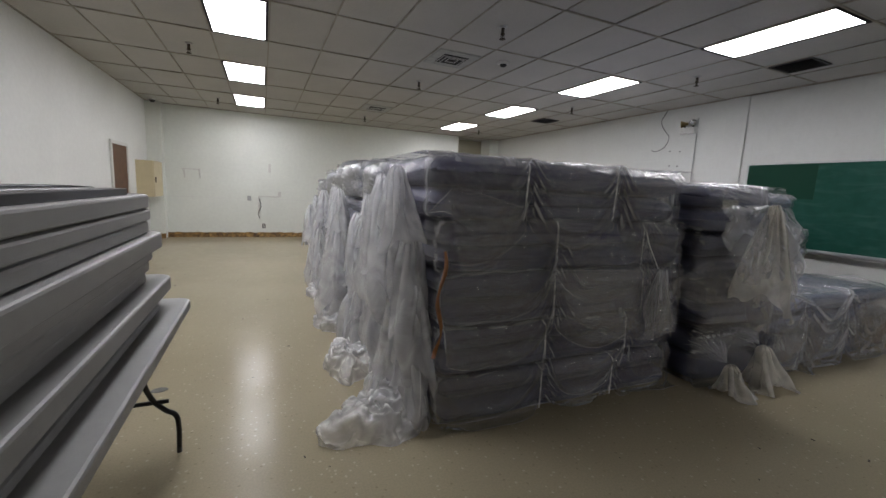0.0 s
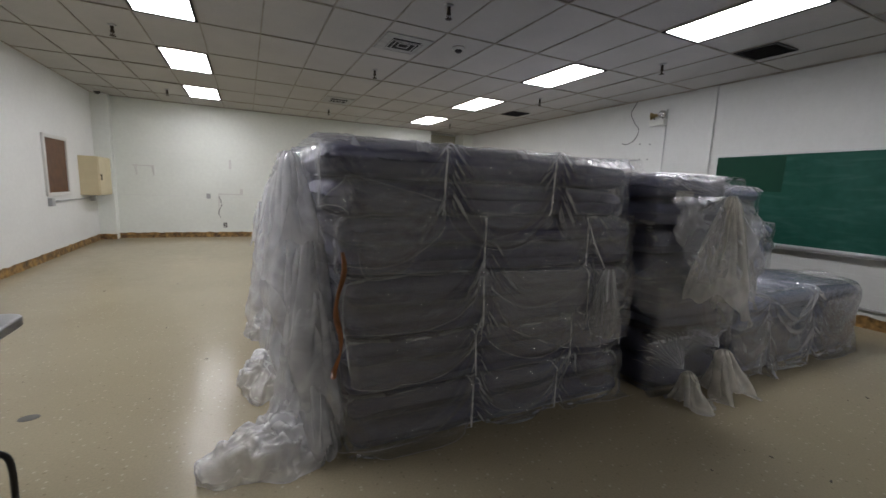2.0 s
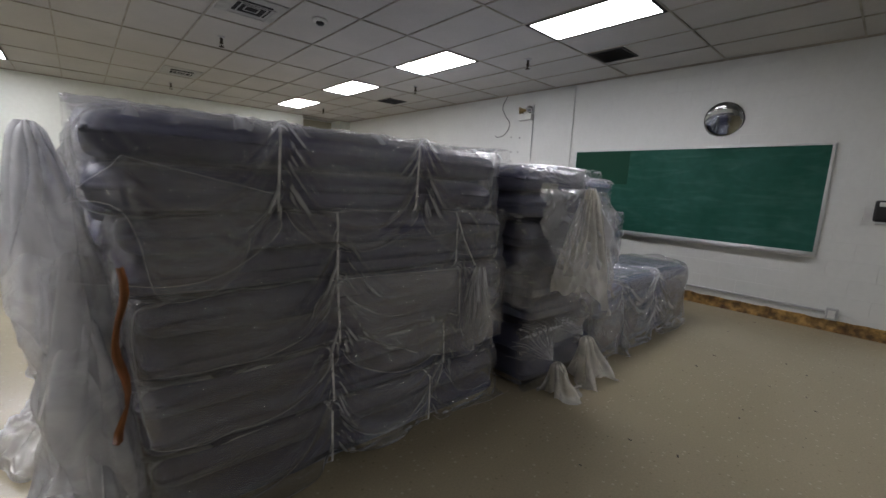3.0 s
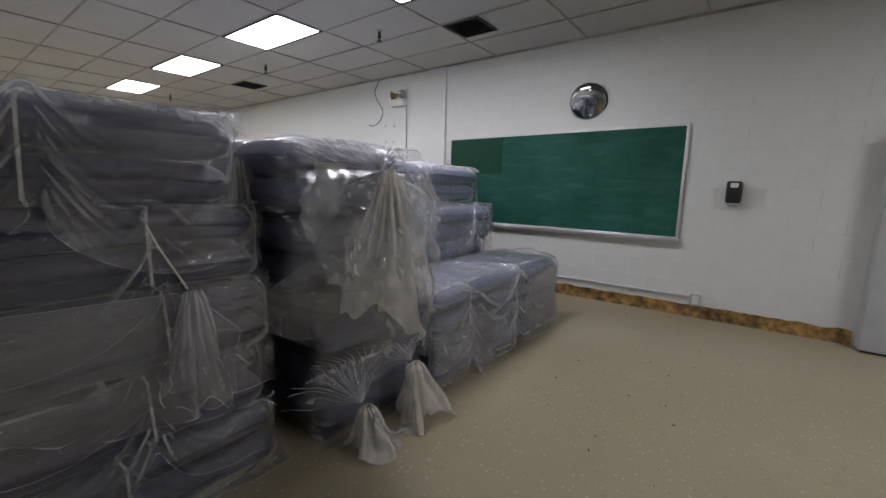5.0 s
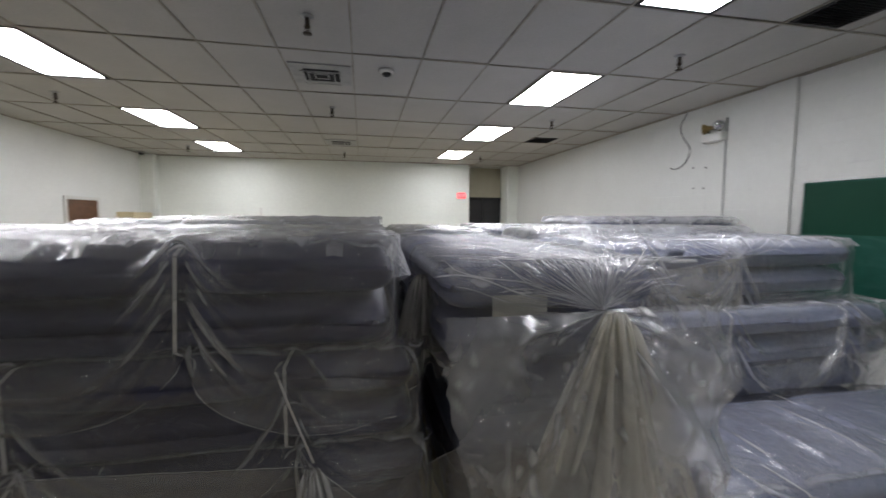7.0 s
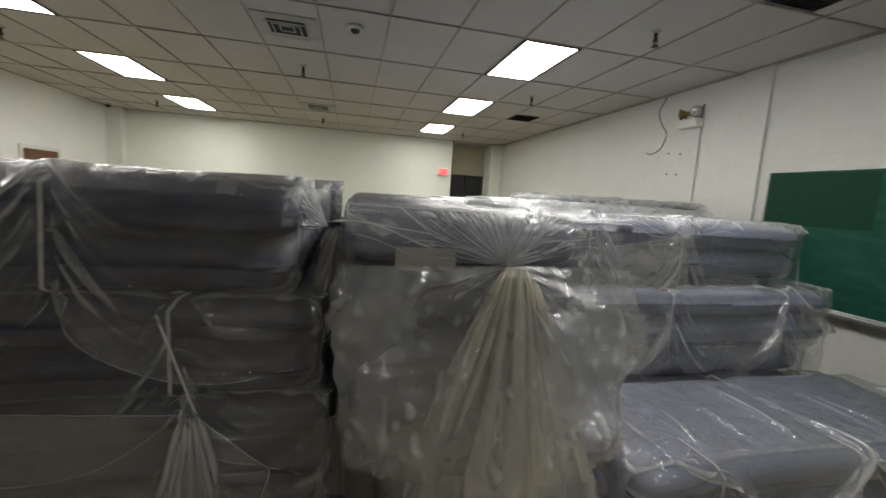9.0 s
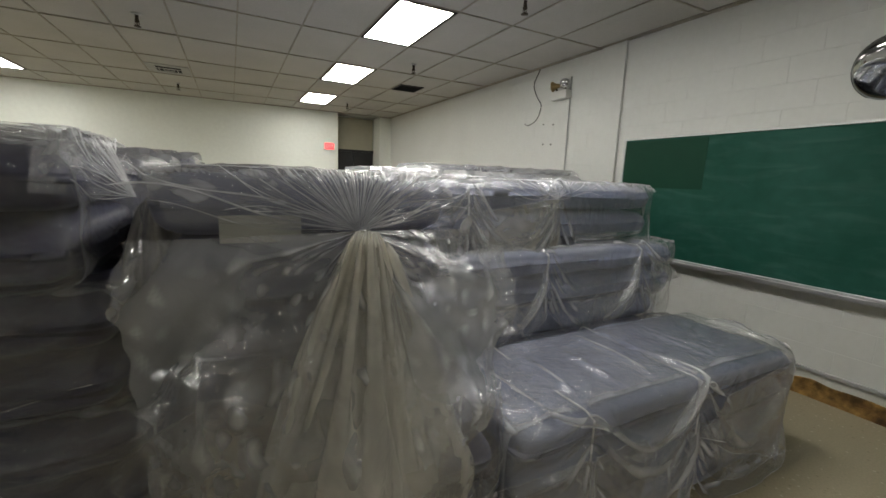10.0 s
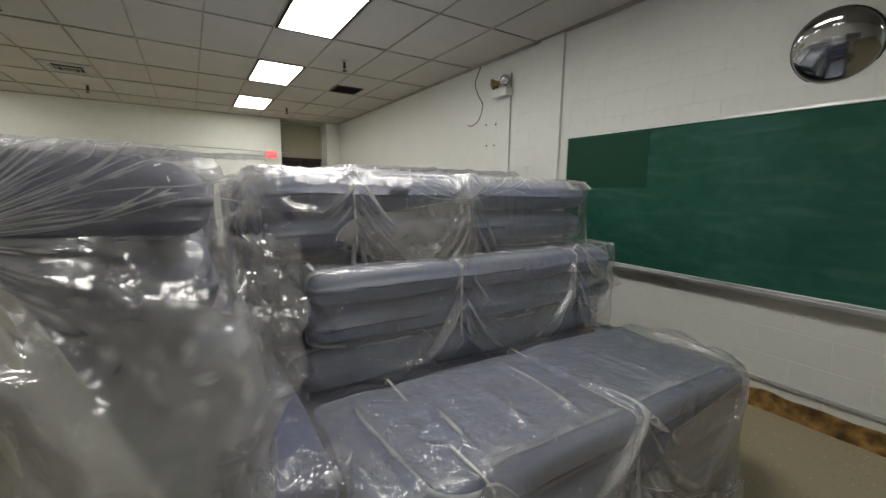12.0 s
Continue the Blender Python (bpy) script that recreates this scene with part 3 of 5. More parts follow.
def veil(knot, left, right, down, seed, slack=1.14, cell=0.016, wall=None, floor=None, pull=(0.0, 0.0, -0.0006), steps=110):
    """A flap of film from a knot to two held corners, its hem hanging free. Points are (across, out, up)."""
    rnd = np.random.default_rng(seed)
    k, l, r = np.array(knot), np.array(left), np.array(right)
    rl, rr = np.linalg.norm(l - k) / 0.74, np.linalg.norm(r - k) / 0.74
    al, ar = np.arctan2((l - k)[0], -(l - k)[2]), np.arctan2((r - k)[0], -(r - k)[2])
    nv = int(down / cell)
    nu = int(abs(ar - al) * down * 0.8 / cell)
    f, v = np.linspace(0, 1, nu), np.linspace(0.03, 1, nv)
    F, V = np.meshgrid(f, v)
    A = al + (ar - al) * F
    side = np.cos((F - 0.5) * np.pi) ** 0.8
    R = ((rl * (1 - F) + rr * F) * (1 - side) + down * side) * (1 + 0.06 * np.sin(F * 9 + seed))
    B = A * slack
    rest = np.stack([R * V * np.sin(B), 0 * B, -R * V * np.cos(B)], -1).reshape(-1, 3)
    Y = k[1] + (l[1] * (1 - F) + r[1] * F - k[1]) * np.minimum(V / 0.74, 1) + 0.05 * V * side + 0.014 * np.sin(F * 46 + seed) * np.minimum(1, V * 2) + 0.006 * rnd.random(V.shape)
    P = np.stack([k[0] + R * V * np.sin(A), Y, k[2] - R * V * np.cos(A)], -1).reshape(-1, 3)
    pin = ((V == V[0, 0]) | ((V < 0.77) & ((F == 0) | (F == 1)))).ravel()

    def push(p):
        if wall is not None:
            p[:, 1] = np.maximum(p[:, 1], wall(p))
        if floor is not None:
            p[:, 2] = np.maximum(p[:, 2], floor)
    P = settle(P, links(nu, nv, rest, False, 0.08, 0.11, seed), pin, push, steps, 3, pull)
    return P, nu, nv


def soft(ob):
    m = ob.modifiers.new("smooth", "SUBSURF")
    m.levels = m.render_levels = 1
    return ob


# ---- bagged mattresses
def mattress_mesh(L, W, t, seed, pinches=()):
    def fn(p):
        q = Vector(p)
        s = Vector((p.x * 2.2, p.y * 2.2, p.z + seed * 7.3))
        q.z += 0.010 * noise.noise(s) + 0.012 * math.sin(math.pi * min(max(p.y / W, 0), 1)) * (1 if p.z > t / 2 else -0.2) - 0.005
        q.y += 0.014 * noise.noise(s + Vector((5, 1, 2))) * (1 - 2 * p.y / W)
        q.x += 0.015 * noise.noise(s + Vector((9, 4, 1))) * (1 - 2 * p.x / L)
        q.z -= (0.024 * abs(2 * p.x / L - 1) ** 8 + 0.012 * abs(2 * p.y / W - 1) ** 6) * (1 if p.z > t / 2 else -0.4)
        for c in pinches:
            k = math.exp(-((p.x - c) / 0.09) ** 2)
            q.y += 0.014 * k * (1 - 2 * p.y / W)
            q.z += 0.010 * k * (1 - 2 * p.z / t)
        return q
    return rounded_grid(L, W, t, min(0.066, t * 0.44), 34, 12, 2, fn, "mattress")


def bag_mesh(L, W, H, pinches, knots, seed, z0, cell=0.024, swag=0.045, bare=False):
    """The bag: tight over the mattresses, drawn in at each strap, hanging in swags between them, gathered at the knots."""
    e = 0.012
    stops = [0.0] + sorted(pinches) + [L]

    def fn(p):
        q = Vector((p.x - e, p.y - e, p.z - e * 0.3))
        fx, fy, fz = q.x / L, q.y / W, min(max(q.z / H, 0), 1)
        out = Vector((0, -1 if fy < 0.5 else 1, 0))
        side = min(1.0, max(0.0, (abs(fy - 0.5) - 0.36) / 0.12))
        top = 1.0 if fz > 0.93 else 0.0
        s = Vector((q.x, q.y, q.z)) + Vector((seed * 3.1, seed * 1.7, 0))
        move = Vector((0, 0, 0))
        for a, c in zip(stops, stops[1:]):
            if a <= q.x <= c or (a == 0 and q.x < 0) or (c == L and q.x > L):
                m = 1 - (2 * (q.x - a) / (c - a) - 1) ** 2
                low = max(0.0, 1 - fz / 0.45)
                move += out * side * (0.020 * m * (1 - abs(2 * fz - 0.8)) + 0.018 * m * low)
                move.z -= swag * max(m, 0) * low * side
                # hanging folds, parallel to the swag
                arc = fz + 0.30 * (1 - m)
                move += out * side * 0.009 * math.sin(arc * 26 + 3 * noise.noise(s * 4)) * (0.35 + 0.65 * low)
        for c in pinches:
            d = q.x - c
            k = math.exp(-(d / 0.055) ** 2)
            move -= out * side * 0.030 * k
            move.z -= top * 0.020 * k
            r = math.hypot(d, (fz - 0.45) * H)
            ang = math.atan2((fz - 0.45) * H, abs(d) + 1e-3)
            move += out * side * 0.014 * math.sin(ang * 9 + 2.5 * noise.noise(s * 5)) * math.exp(-r / 0.22)
            move.z += top * 0.010 * math.sin(q.y * 55 + 4 * noise.noise(s * 3)) * math.exp(-abs(d) / 0.14)
        for kx, ky, kz, pull in knots:
            dist = abs(q.x - kx)
            r = math.hypot(q.y - ky, q.z - kz)
            endface = math.exp(-(dist / 0.05) ** 2)
            sgn = -1 if kx < L / 2 else 1
            ang = math.atan2(q.z - kz, q.y - ky)
            move.x += sgn * endface * (pull * math.exp(-r / 0.10) + 0.016 * math.sin(ang * 13 + 2 * noise.noise(s * 3)) * math.exp(-r / 0.30))
            fan = math.atan2(q.y - ky, dist + 0.20)
            move.z += top * 0.013 * math.sin(fan * 30 + 1.5 * noise.noise(s * 4)) * math.exp(-dist / 0.24)
            move.z -= top * 0.02 * math.exp(-dist / 0.1) * math.exp(-abs(q.y - ky) / 0.15)
        ridge = 1 - abs(noise.noise(Vector((s.x * 3.6, s.y * 3.6, s.z * 6))))
        n = 0.010 * (ridge ** 5 - 0.35) + 0.005 * noise.noise(s * 6)
        move += (out * side + Vector((0, 0, top))) * n
        move.z -= (0.026 * abs(2 * min(max(fx, 0), 1) - 1) ** 8 + 0.014 * abs(2 * min(max(fy, 0), 1) - 1) ** 6) * min(1.0, fz * 1.2)
        q += move
        q.z = max(q.z, 0.004 - z0)
        if bare:
            q.y = max(q.y, 0.05)
        return q
    nx, ny, nz = int(L / cell), int(W / (cell * 1.9)), max(5, int(H / (cell * 1.05)))
    return rounded_grid(L + 2 * e, W + 2 * e, H + e, min(0.05, H * 0.2), nx, ny, nz, fn, "bag")


def fan_mesh(knot, out, r_down, r_side, spread, seed, up=False, top=None, bulge=0.10, pleats=13, amp=0.022, nu=110, nv=34, floor=-9, shift=0.0, crinkle=0.7, puff=0.0):
    """Film that spreads from a knot in radiating pleats: down as a hanging veil, or up and over an edge at the height top."""
    k, o = Vector(knot), Vector(out).normalized()
    a = Vector((-o.y, o.x, 0))
    rnd = random.Random(seed)
    ph = rnd.uniform(0, 6)

    def fn(u, v):
        f = radians(spread) * (2 * u - 1)
        R = r_down * math.cos(f) ** 2 + r_side * math.sin(f) ** 2
        R *= 1 + 0.16 * noise.noise(Vector((f * 2.2, seed * 1.7, 0))) + 0.05 * noise.noise(Vector((f * 9, seed, 1)))
        r = R * v
        fold = amp * math.sin(pleats * f + ph + 1.2 * noise.noise(Vector((f * 3, seed, 2)))) * min(1.0, v * 2.5) * (1.0 if not up else (1.15 - v))
        fine = 0.35 * amp * math.sin(pleats * 2.7 * f + 2 * v) * max(0.0, 1 - 1.3 * v)
        soft = amp * 0.7 * noise.noise(Vector((f * 2.5, v * 2.5, seed))) * v
        side, drop = math.sin(f) * r * (1 + puff * max(0.0, 1 - v)), math.cos(f) * r
        soft += amp * crinkle * (0.5 - abs(noise.noise(Vector((side * 9, drop * 6, seed))))) * min(1.0, v * 3) + amp * crinkle * 0.5 * noise.noise(Vector((side * 22, drop * 16, seed)))
        if up:
            rise = top - k.z
            if drop <= rise:
                return k + a * side + Vector((0, 0, drop)) + o * ((fold + fine) * 0.8 - 0.10 * min(1.0, v * 2.2) * 1.0)
            return k + a * side - o * (0.10 + (drop - rise)) + Vector((0, 0, rise + fold + fine + 0.004))
        p = k + a * (side + shift * v * v) - Vector((0, 0, drop)) + o * (bulge * math.sin(math.pi * min(v, 1) * 0.62) * math.cos(f) - 0.05 * v * math.sin(f) ** 2 + fold + fine + soft)
        p.z = max(p.z, floor + 0.02 * abs(noise.noise(p * 9)))
        return p
    return sheet(fn, nu, nv, "veil")


def strips(lines, name="creases"):
    """Thin raised folds of film along lines of (point, width, outward)."""
    verts, faces = [], []
    for line in lines:
        base = len(verts)
        for i, (p, w, o) in enumerate(line):
            q = line[min(i + 1, len(line) - 1)][0] - line[max(i - 1, 0)][0]
            s = q.cross(o)
            s = s.normalized() if s.length > 1e-6 else Vector((1, 0, 0))
            verts += [p - s * w, p + o * w * 0.9, p + s * w]
        for i in range(len(line) - 1):
            b0 = base + i * 3
            faces += [(b0, b0 + 1, b0 + 4, b0 + 3), (b0 + 1, b0 + 2, b0 + 5, b0 + 4)]
    me = bpy.data.meshes.new(name)
    me.from_pydata(verts, [], faces)
    return me


def taper(t):
    return math.sin(math.pi * min(max(t, 0.0), 1.0)) ** 0.6


def ray_creases(knot, out, top, count, spread, reach, seed, gap=0.10, over=0.012):
    """Folds that run from a knot up the end of a bundle and over its edge."""
    k, o = Vector(knot), Vector(out).normalized()
    a = Vector((-o.y, o.x, 0))
    rnd = random.Random(seed)
    lines = []
    for n in range(count):
        f = radians(spread) * (2 * (n + rnd.uniform(0.1, 0.9)) / count - 1)
        R, w0 = reach * rnd.uniform(0.45, 1.1), rnd.uniform(0.0012, 0.0034)
        line = []
        for i in range(19):
            t = i / 18
            r = R * t
            bend = f * (1 + 0.06 * math.sin(t * 5 + n))
            side, drop = math.sin(bend) * r, math.cos(bend) * r
            rise = top - k.z
            if drop <= rise:
                p, nn = k + a * side + Vector((0, 0, drop)) - o * gap * min(1.0, t * R / 0.16) , o
            else:
                p, nn = k + a * side - o * (gap + drop - rise) + Vector((0, 0, rise + over)), Vector((0, 0, 1))
            line.append((p, w0 * (0.5 + 1.2 * t) * (1 - t) ** 0.35, nn))
        lines.append(line)
    return strips(lines)


def top_sheet(L, W, H, seed):
    """Slack film over the top of a bundle, in folds across its length."""
    def fn(u, v):
        x, y = -0.02 + (L + 0.04) * u, -0.03 + (W + 0.06) * v
        e = min(v, 1 - v) * 8
        z = H + 0.002 + 0.018 * abs(noise.noise(Vector((x * 5, y * 1.6, seed)))) + 0.022 * (0.5 - abs(noise.noise(Vector((x * 11 + y * 2, y * 3, seed))))) + 0.008 * noise.noise(Vector((x * 24, y * 10, seed)))
        return Vector((x, y, z - 0.06 * max(0.0, 1 - e) ** 2))
    return sheet(fn, 90, 34, "flap")


def strap_mesh(x, W, H, seed):
    """A white band round the bundle, standing a little off the film."""
    bm = bmesh.new()
    e = 0.004
    path = [(-e, 0.02), (-e, H - 0.04), (0.03, H - 0.01), (W * 0.5, H - 0.014), (W - 0.03, H - 0.01), (W + e, H - 0.04), (W + e, 0.02), (W - 0.03, -0.003), (0.03, -0.003)]
    w = 0.005
    rings = []
    for k, (y, z) in enumerate(path):
        dx = 0.012 * math.sin(k * 1.3 + seed)
        nrm = Vector((0, y - W / 2, (z - H / 2) * 2)).normalized() * 0.003
        rings.append([bm.verts.new(Vector((x + dx + s * w, y, z)) + nrm * f) for s, f in ((-1, 0), (1, 0), (1, 1), (-1, 1))])
    for a, c in zip(rings, rings[1:] + rings[:1]):
        for k in range(4):
            bm.faces.new((a[k], a[(k + 1) % 4], c[(k + 1) % 4], c[k]))
    bmesh.ops.recalc_face_normals(bm, faces=bm.faces[:])
    return bm


SEED = [0]


def bundle(x, y, z, rz, L, W, H, pinches=(), knots=(), tails=(), vinyl=None, n=2, label="", straps=True, filmmat=None, cell=0.024, group="bagged mattresses", swag=0.045, jitter=0.012, tops=0, drape=None):
    """Mattresses in one polythene bag. Local x runs along the length, y=0 is the front side."""
    SEED[0] += 1
    sd = SEED[0]
    rnd = random.Random(sd)
    t = thing("mattress_bundle", label or "slate-blue mattresses wrapped in clear plastic, stacked", "mattress", pose(x, y, z, 0, 0, rz + rnd.uniform(-0.8, 0.8)), group)
    h = H / n
    for k in range(n):
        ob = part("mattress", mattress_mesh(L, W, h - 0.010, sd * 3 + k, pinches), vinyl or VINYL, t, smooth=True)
        ob.location = (rnd.uniform(-jitter, jitter), rnd.uniform(-jitter, jitter) * 0.8, k * h + 0.004)
    bag = part("bag", bag_mesh(L, W, H, pinches, knots, sd, z, 0.036 if drape else cell, swag, drape is not None), filmmat or BAGFILM, t, "clear crinkled plastic bag", smooth=True)
    if tops:
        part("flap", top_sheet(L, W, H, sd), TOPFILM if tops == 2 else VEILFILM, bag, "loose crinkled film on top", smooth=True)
    if straps:
        for c in pinches:
            part("strap", strap_mesh(c, W, H, sd), STRAP, t, "thin white band")
    if drape is not None:
        kw = dict(dict(floor=0.006 - z), **drape)
        material = kw.pop("material", DRAPEFILM)
        P, nu, nv = cover(L, H, n, pinches, sd, **kw)
        soft(part("cover", grid_mesh(P, nu, nv, "cover"), material, bag, "clear film sagging between the bands", smooth=True))
        hem(bag, P, nu, nv)
    for kx, ky, kz, length in tails:
        tail(bag, (kx, ky, kz), length, rnd)
    return t, bag


TAILS = []
for k, (length, girth, wide) in enumerate(((0.24, 0.8, 0.8), (0.28, 0.7, 0.9), (0.42, 1.0, 0.7), (0.46, 0.9, 0.8), (0.60, 1.1, 0.7), (0.64, 1.0, 0.6), (0.82, 1.2, 0.6), (0.88, 1.0, 0.7))):
    P, nu, nv = hang((0, 0, 0), length, girth, k + 5, wide=wide, wall=-0.06, cell=0.022, nu=56)
    me = grid_mesh(P[:, [1, 0, 2]] * np.array((-1, 1, 1)), nu, nv, "tail", True)
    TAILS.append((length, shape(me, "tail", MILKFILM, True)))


def tail(bag, knot, length, rnd):
    """A bag's free end hanging from its knot, one of a few shapes."""
    fits = [m for l, m in TAILS if abs(l - length) < 0.12] or [TAILS[0][1]]
    ob = new("tail", rnd.choice(fits))
    ob.parent = bag
    ob.matrix_basis = Matrix.Translation(knot) @ Matrix.Rotation(rnd.uniform(-0.3, 0.3), 4, "Z") @ Matrix.Diagonal((rnd.uniform(0.8, 1.15), rnd.choice((-1, 1)) * rnd.uniform(0.85, 1.2), 1, 1))
    tagged(ob, "bunched milky plastic end")
    return soft(ob)


def sidewise(P):
    """From (across, out, up) to the side of a bundle."""
    return P * np.array((1, -1, 1))


def endwards(P):
    """From (across, out, up) to the near end of a bundle."""
    return P[:, [1, 0, 2]] * np.array((-1, 1, 1))


def hem(parent, Q, nu, nv, sides=False):
    """The doubled edge of a sheet of film."""
    G = Q.reshape(nv, nu, 3)
    runs = [G[-1]] + ([G[:, 0], G[:, -1]] if sides else [])
    lines = []
    for run in runs:
        pts = [Vector(p) for p in run]
        lines.append([(p, 0.0011, Vector((0.3, -0.8, 0.5)).normalized()) for p in pts])
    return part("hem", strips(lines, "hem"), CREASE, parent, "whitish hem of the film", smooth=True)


def loose(bag, made, turn, material, name="veil", label="loose film gathered at a knot", closed=False):
    P, nu, nv = made
    hem(bag, turn(P), nu, nv, not closed)
    return soft(part(name, grid_mesh(turn(P), nu, nv, name, closed), material, bag, label, smooth=True))


def fan(bag, material=None, **kw):
    kw.setdefault("floor", 0.008 - bag.parent.location.z)
    return part("veil", fan_mesh(**kw), material or VEILFILM, bag, "pleated film gathered at a knot", smooth=True)


Lm, Wm = 1.92, 0.82

# front stack, five bundles, side towards the walk
FRONT = [  # x, y, z, height, pinches
    (0.76, 2.47, 0.00, 0.325, (0.70, 1.32)),
    (0.72, 2.44, 0.330, 0.305, (0.74, 1.46)),
    (0.73, 2.42, 0.640, 0.315, (0.75, 1.52)),
    (0.70, 2.43, 0.960, 0.310, (0.78, 1.52)),
    (0.62, 2.42, 1.275, 0.345, (0.60, 1.30)),
]
OVER = (0.04, 0.20, 0.16, 0.20, 0.18)
for k, (x, y, z, h, pin) in enumerate(FRONT):
    ky = 0.25 + 0.3 * ((k * 7) % 3) / 2
    tl = [(-0.07, 0.10 + 0.04 * k, h * 0.8, (0.24, 0.45, 0.62, 0.62, 0.45)[k]), (-0.08, ky + 0.08, h * 0.6, (0.24, 0.45, 0.64, 0.85, 0.62)[k]), (-0.06, 0.66, h * 0.7, (0.24, 0.42, 0.62, 0.85, 0.85)[k])]
    t, bag = bundle(x, y, z, 0, Lm, Wm, h, pin, ((0.0, ky, h * 0.55, 0.06), (Lm, 0.4, h * 0.5, 0.05)), tl, tops=2 if k == 4 else 0, drape=dict(over=OVER[k], top=0.30 if k == 4 else 0.09, slack=(1.08, 1.10, 1.12, 1.10, 1.12)[k]))
    if k == 4:
        # the top bag hangs over the corner of the stack and tapers along it
        loose(bag, veil((0.60, 0.03, 0.06), (0.13, 0.02, 0.17), (0.46, 0.02, -0.08), 0.56, 33, wall=lambda p: 0.014 + 0 * p[:, 0]), sidewise, DRAPEFILM)
        EK = (Lm + 0.09, 0.24, 0.20)
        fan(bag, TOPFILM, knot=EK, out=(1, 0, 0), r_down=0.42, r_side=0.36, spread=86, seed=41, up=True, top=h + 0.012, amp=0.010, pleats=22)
        P, nu, nv = hang((0, 0, 0), 0.34, 0.8, 42, wide=0.7, wall=-0.05)
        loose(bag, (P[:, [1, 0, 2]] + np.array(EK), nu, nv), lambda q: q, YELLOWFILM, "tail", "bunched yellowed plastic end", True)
        part("creases", ray_creases(EK, (1, 0, 0), h, 26, 86, 0.34, 43, gap=0.06, over=0.018), CREASE, bag, "whitish folds that radiate from the knot", smooth=True)
    if k == 3:
        # a knot low on this bag, its free end trailing over the bundles beneath
        loose(bag, veil((1.60, 0.075, -0.01), (0.79, 0.02, 0.0), (1.78, 0.03, -0.20), 0.46, 37, slack=1.2, wall=lambda p: 0.016 + 0 * p[:, 0]), sidewise, HAZEFILM)
        P, nu, nv = hang((1.60, 0.07, 0.0), 0.36, 0.6, 38, wide=0.6, wall=0.02)
        loose(bag, (P, nu, nv), sidewise, HAZEVEIL, "tail", "bunched trailing plastic end", True)
        part("strap", tube([(1.49, -0.030, 0.27), (1.53, -0.04, 0.16), (1.60, -0.075, 0.0)], 0.0035, 6), STRAP, bag.parent, "loose white band", smooth=True)
# brown packing tape down the corner
tp = bmesh.new()
rows = []
for s in range(15):
    q = s / 14
    x = 0.690 + 0.016 * math.sin(q * 11) - 0.02 * q
    rows.append([tp.verts.new((x + d, 2.375 - 0.012 * math.sin(q * 9) + 0.02 * abs(d) / 0.014, 1.10 - 0.60 * q)) for d in (-0.009 * (0.6 + abs(math.sin(q * 8))), 0.0, 0.009 * (0.6 + abs(math.cos(q * 6))))])
for a, c in zip(rows, rows[1:]):
    for k in range(2):
        tp.faces.new((a[k], a[k + 1], c[k + 1], c[k]))
bmesh.ops.solidify(tp, geom=tp.faces[:], thickness=0.0015)
solo("packing_tape", tp, TAPE, "loose brown packing tape down the corner of the stack", "tape", smooth=True)


def crumple(x, y, sx, sy, sz, seed, label="crumpled pile of milky plastic on the floor"):
    """Loose film lying on the floor."""
    def fn(u, v):
        th, ph = 2 * math.pi * u, math.pi / 2 * v
        r = 1 + 0.35 * noise.noise(Vector((math.cos(th) * 1.4, math.sin(th) * 1.4, seed)))
        p = Vector((sx * math.cos(th) * math.cos(ph) * r, sy * math.sin(th) * math.cos(ph) * r, sz * math.sin(ph)))
        q = p * 9 + Vector((seed, 0, 0))
        rid = 1 - abs(noise.noise(q))
        p += Vector((noise.noise(q + Vector((3, 0, 0))) * 0.05, noise.noise(q + Vector((0, 3, 0))) * 0.05, 0.05 * (rid ** 3 - 0.3) + 0.03 * noise.noise(q * 2.5)))
        p.z = max(p.z, 0.004) if v > 0.04 else 0.004
        return p
    return solo("plastic_sheet", sheet(fn, 72, 30, "plastic_sheet", closed=True), MILKFILM, label, "plastic sheet", pose(x, y, 0.002), smooth=True)


crumple(0.40, 2.62, 0.30, 0.20, 0.16, 1.0)
crumple(0.52, 2.75, 0.22, 0.25, 0.24, 5.0)
crumple(0.42, 3.5, 0.20, 0.3, 0.16, 2.0)
crumple(0.44, 4.6, 0.18, 0.3, 0.13, 3.0)
crumple(0.46, 5.8, 0.16, 0.3, 0.12, 4.0)

# rows behind the front stack, ends with bunched bag tails towards the open floor
BACK = [(3.32, 1.63), (4.16, 1.66), (5.00, 1.68), (5.84, 1.62), (6.66, 1.50)]
for r, (y, topz) in enumerate(BACK):
    nb = 5
    h = topz / nb
    for k in range(nb):
        rnd = random.Random(r * 10 + k)
        x = 0.66 + rnd.uniform(-0.06, 0.08)
        ky = 0.2 + rnd.uniform(0, 0.4)
        zk = k * h + h * 0.6
        tl = [(-0.05, ky, h * 0.2, 0.45)] if k == nb - 1 else [(-0.06, ky, h * 0.6, min(zk, rnd.uniform(0.5, 0.9))), (-0.06, 0.72 - ky * 0.5, h * 0.7, min(zk, rnd.uniform(0.4, 0.85)))]
        bundle(x, y, k * h, 0, Lm, Wm - 0.02, h - 0.004, (0.62, 1.3), ((0.0, ky, h * 0.6, 0.09),), tl, cell=0.034, straps=k == nb - 1, tops=k == nb - 1, filmmat=VEILFILM if k == nb - 1 else None)

# stack with its short ends towards the walk, gathered in knots
def endwise(x, y, z, H, W, knot, tails, **kw):
    """Length along world y, the end at y; x is the side nearer the board."""
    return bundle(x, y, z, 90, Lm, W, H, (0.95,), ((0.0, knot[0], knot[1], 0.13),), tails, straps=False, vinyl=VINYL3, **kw)


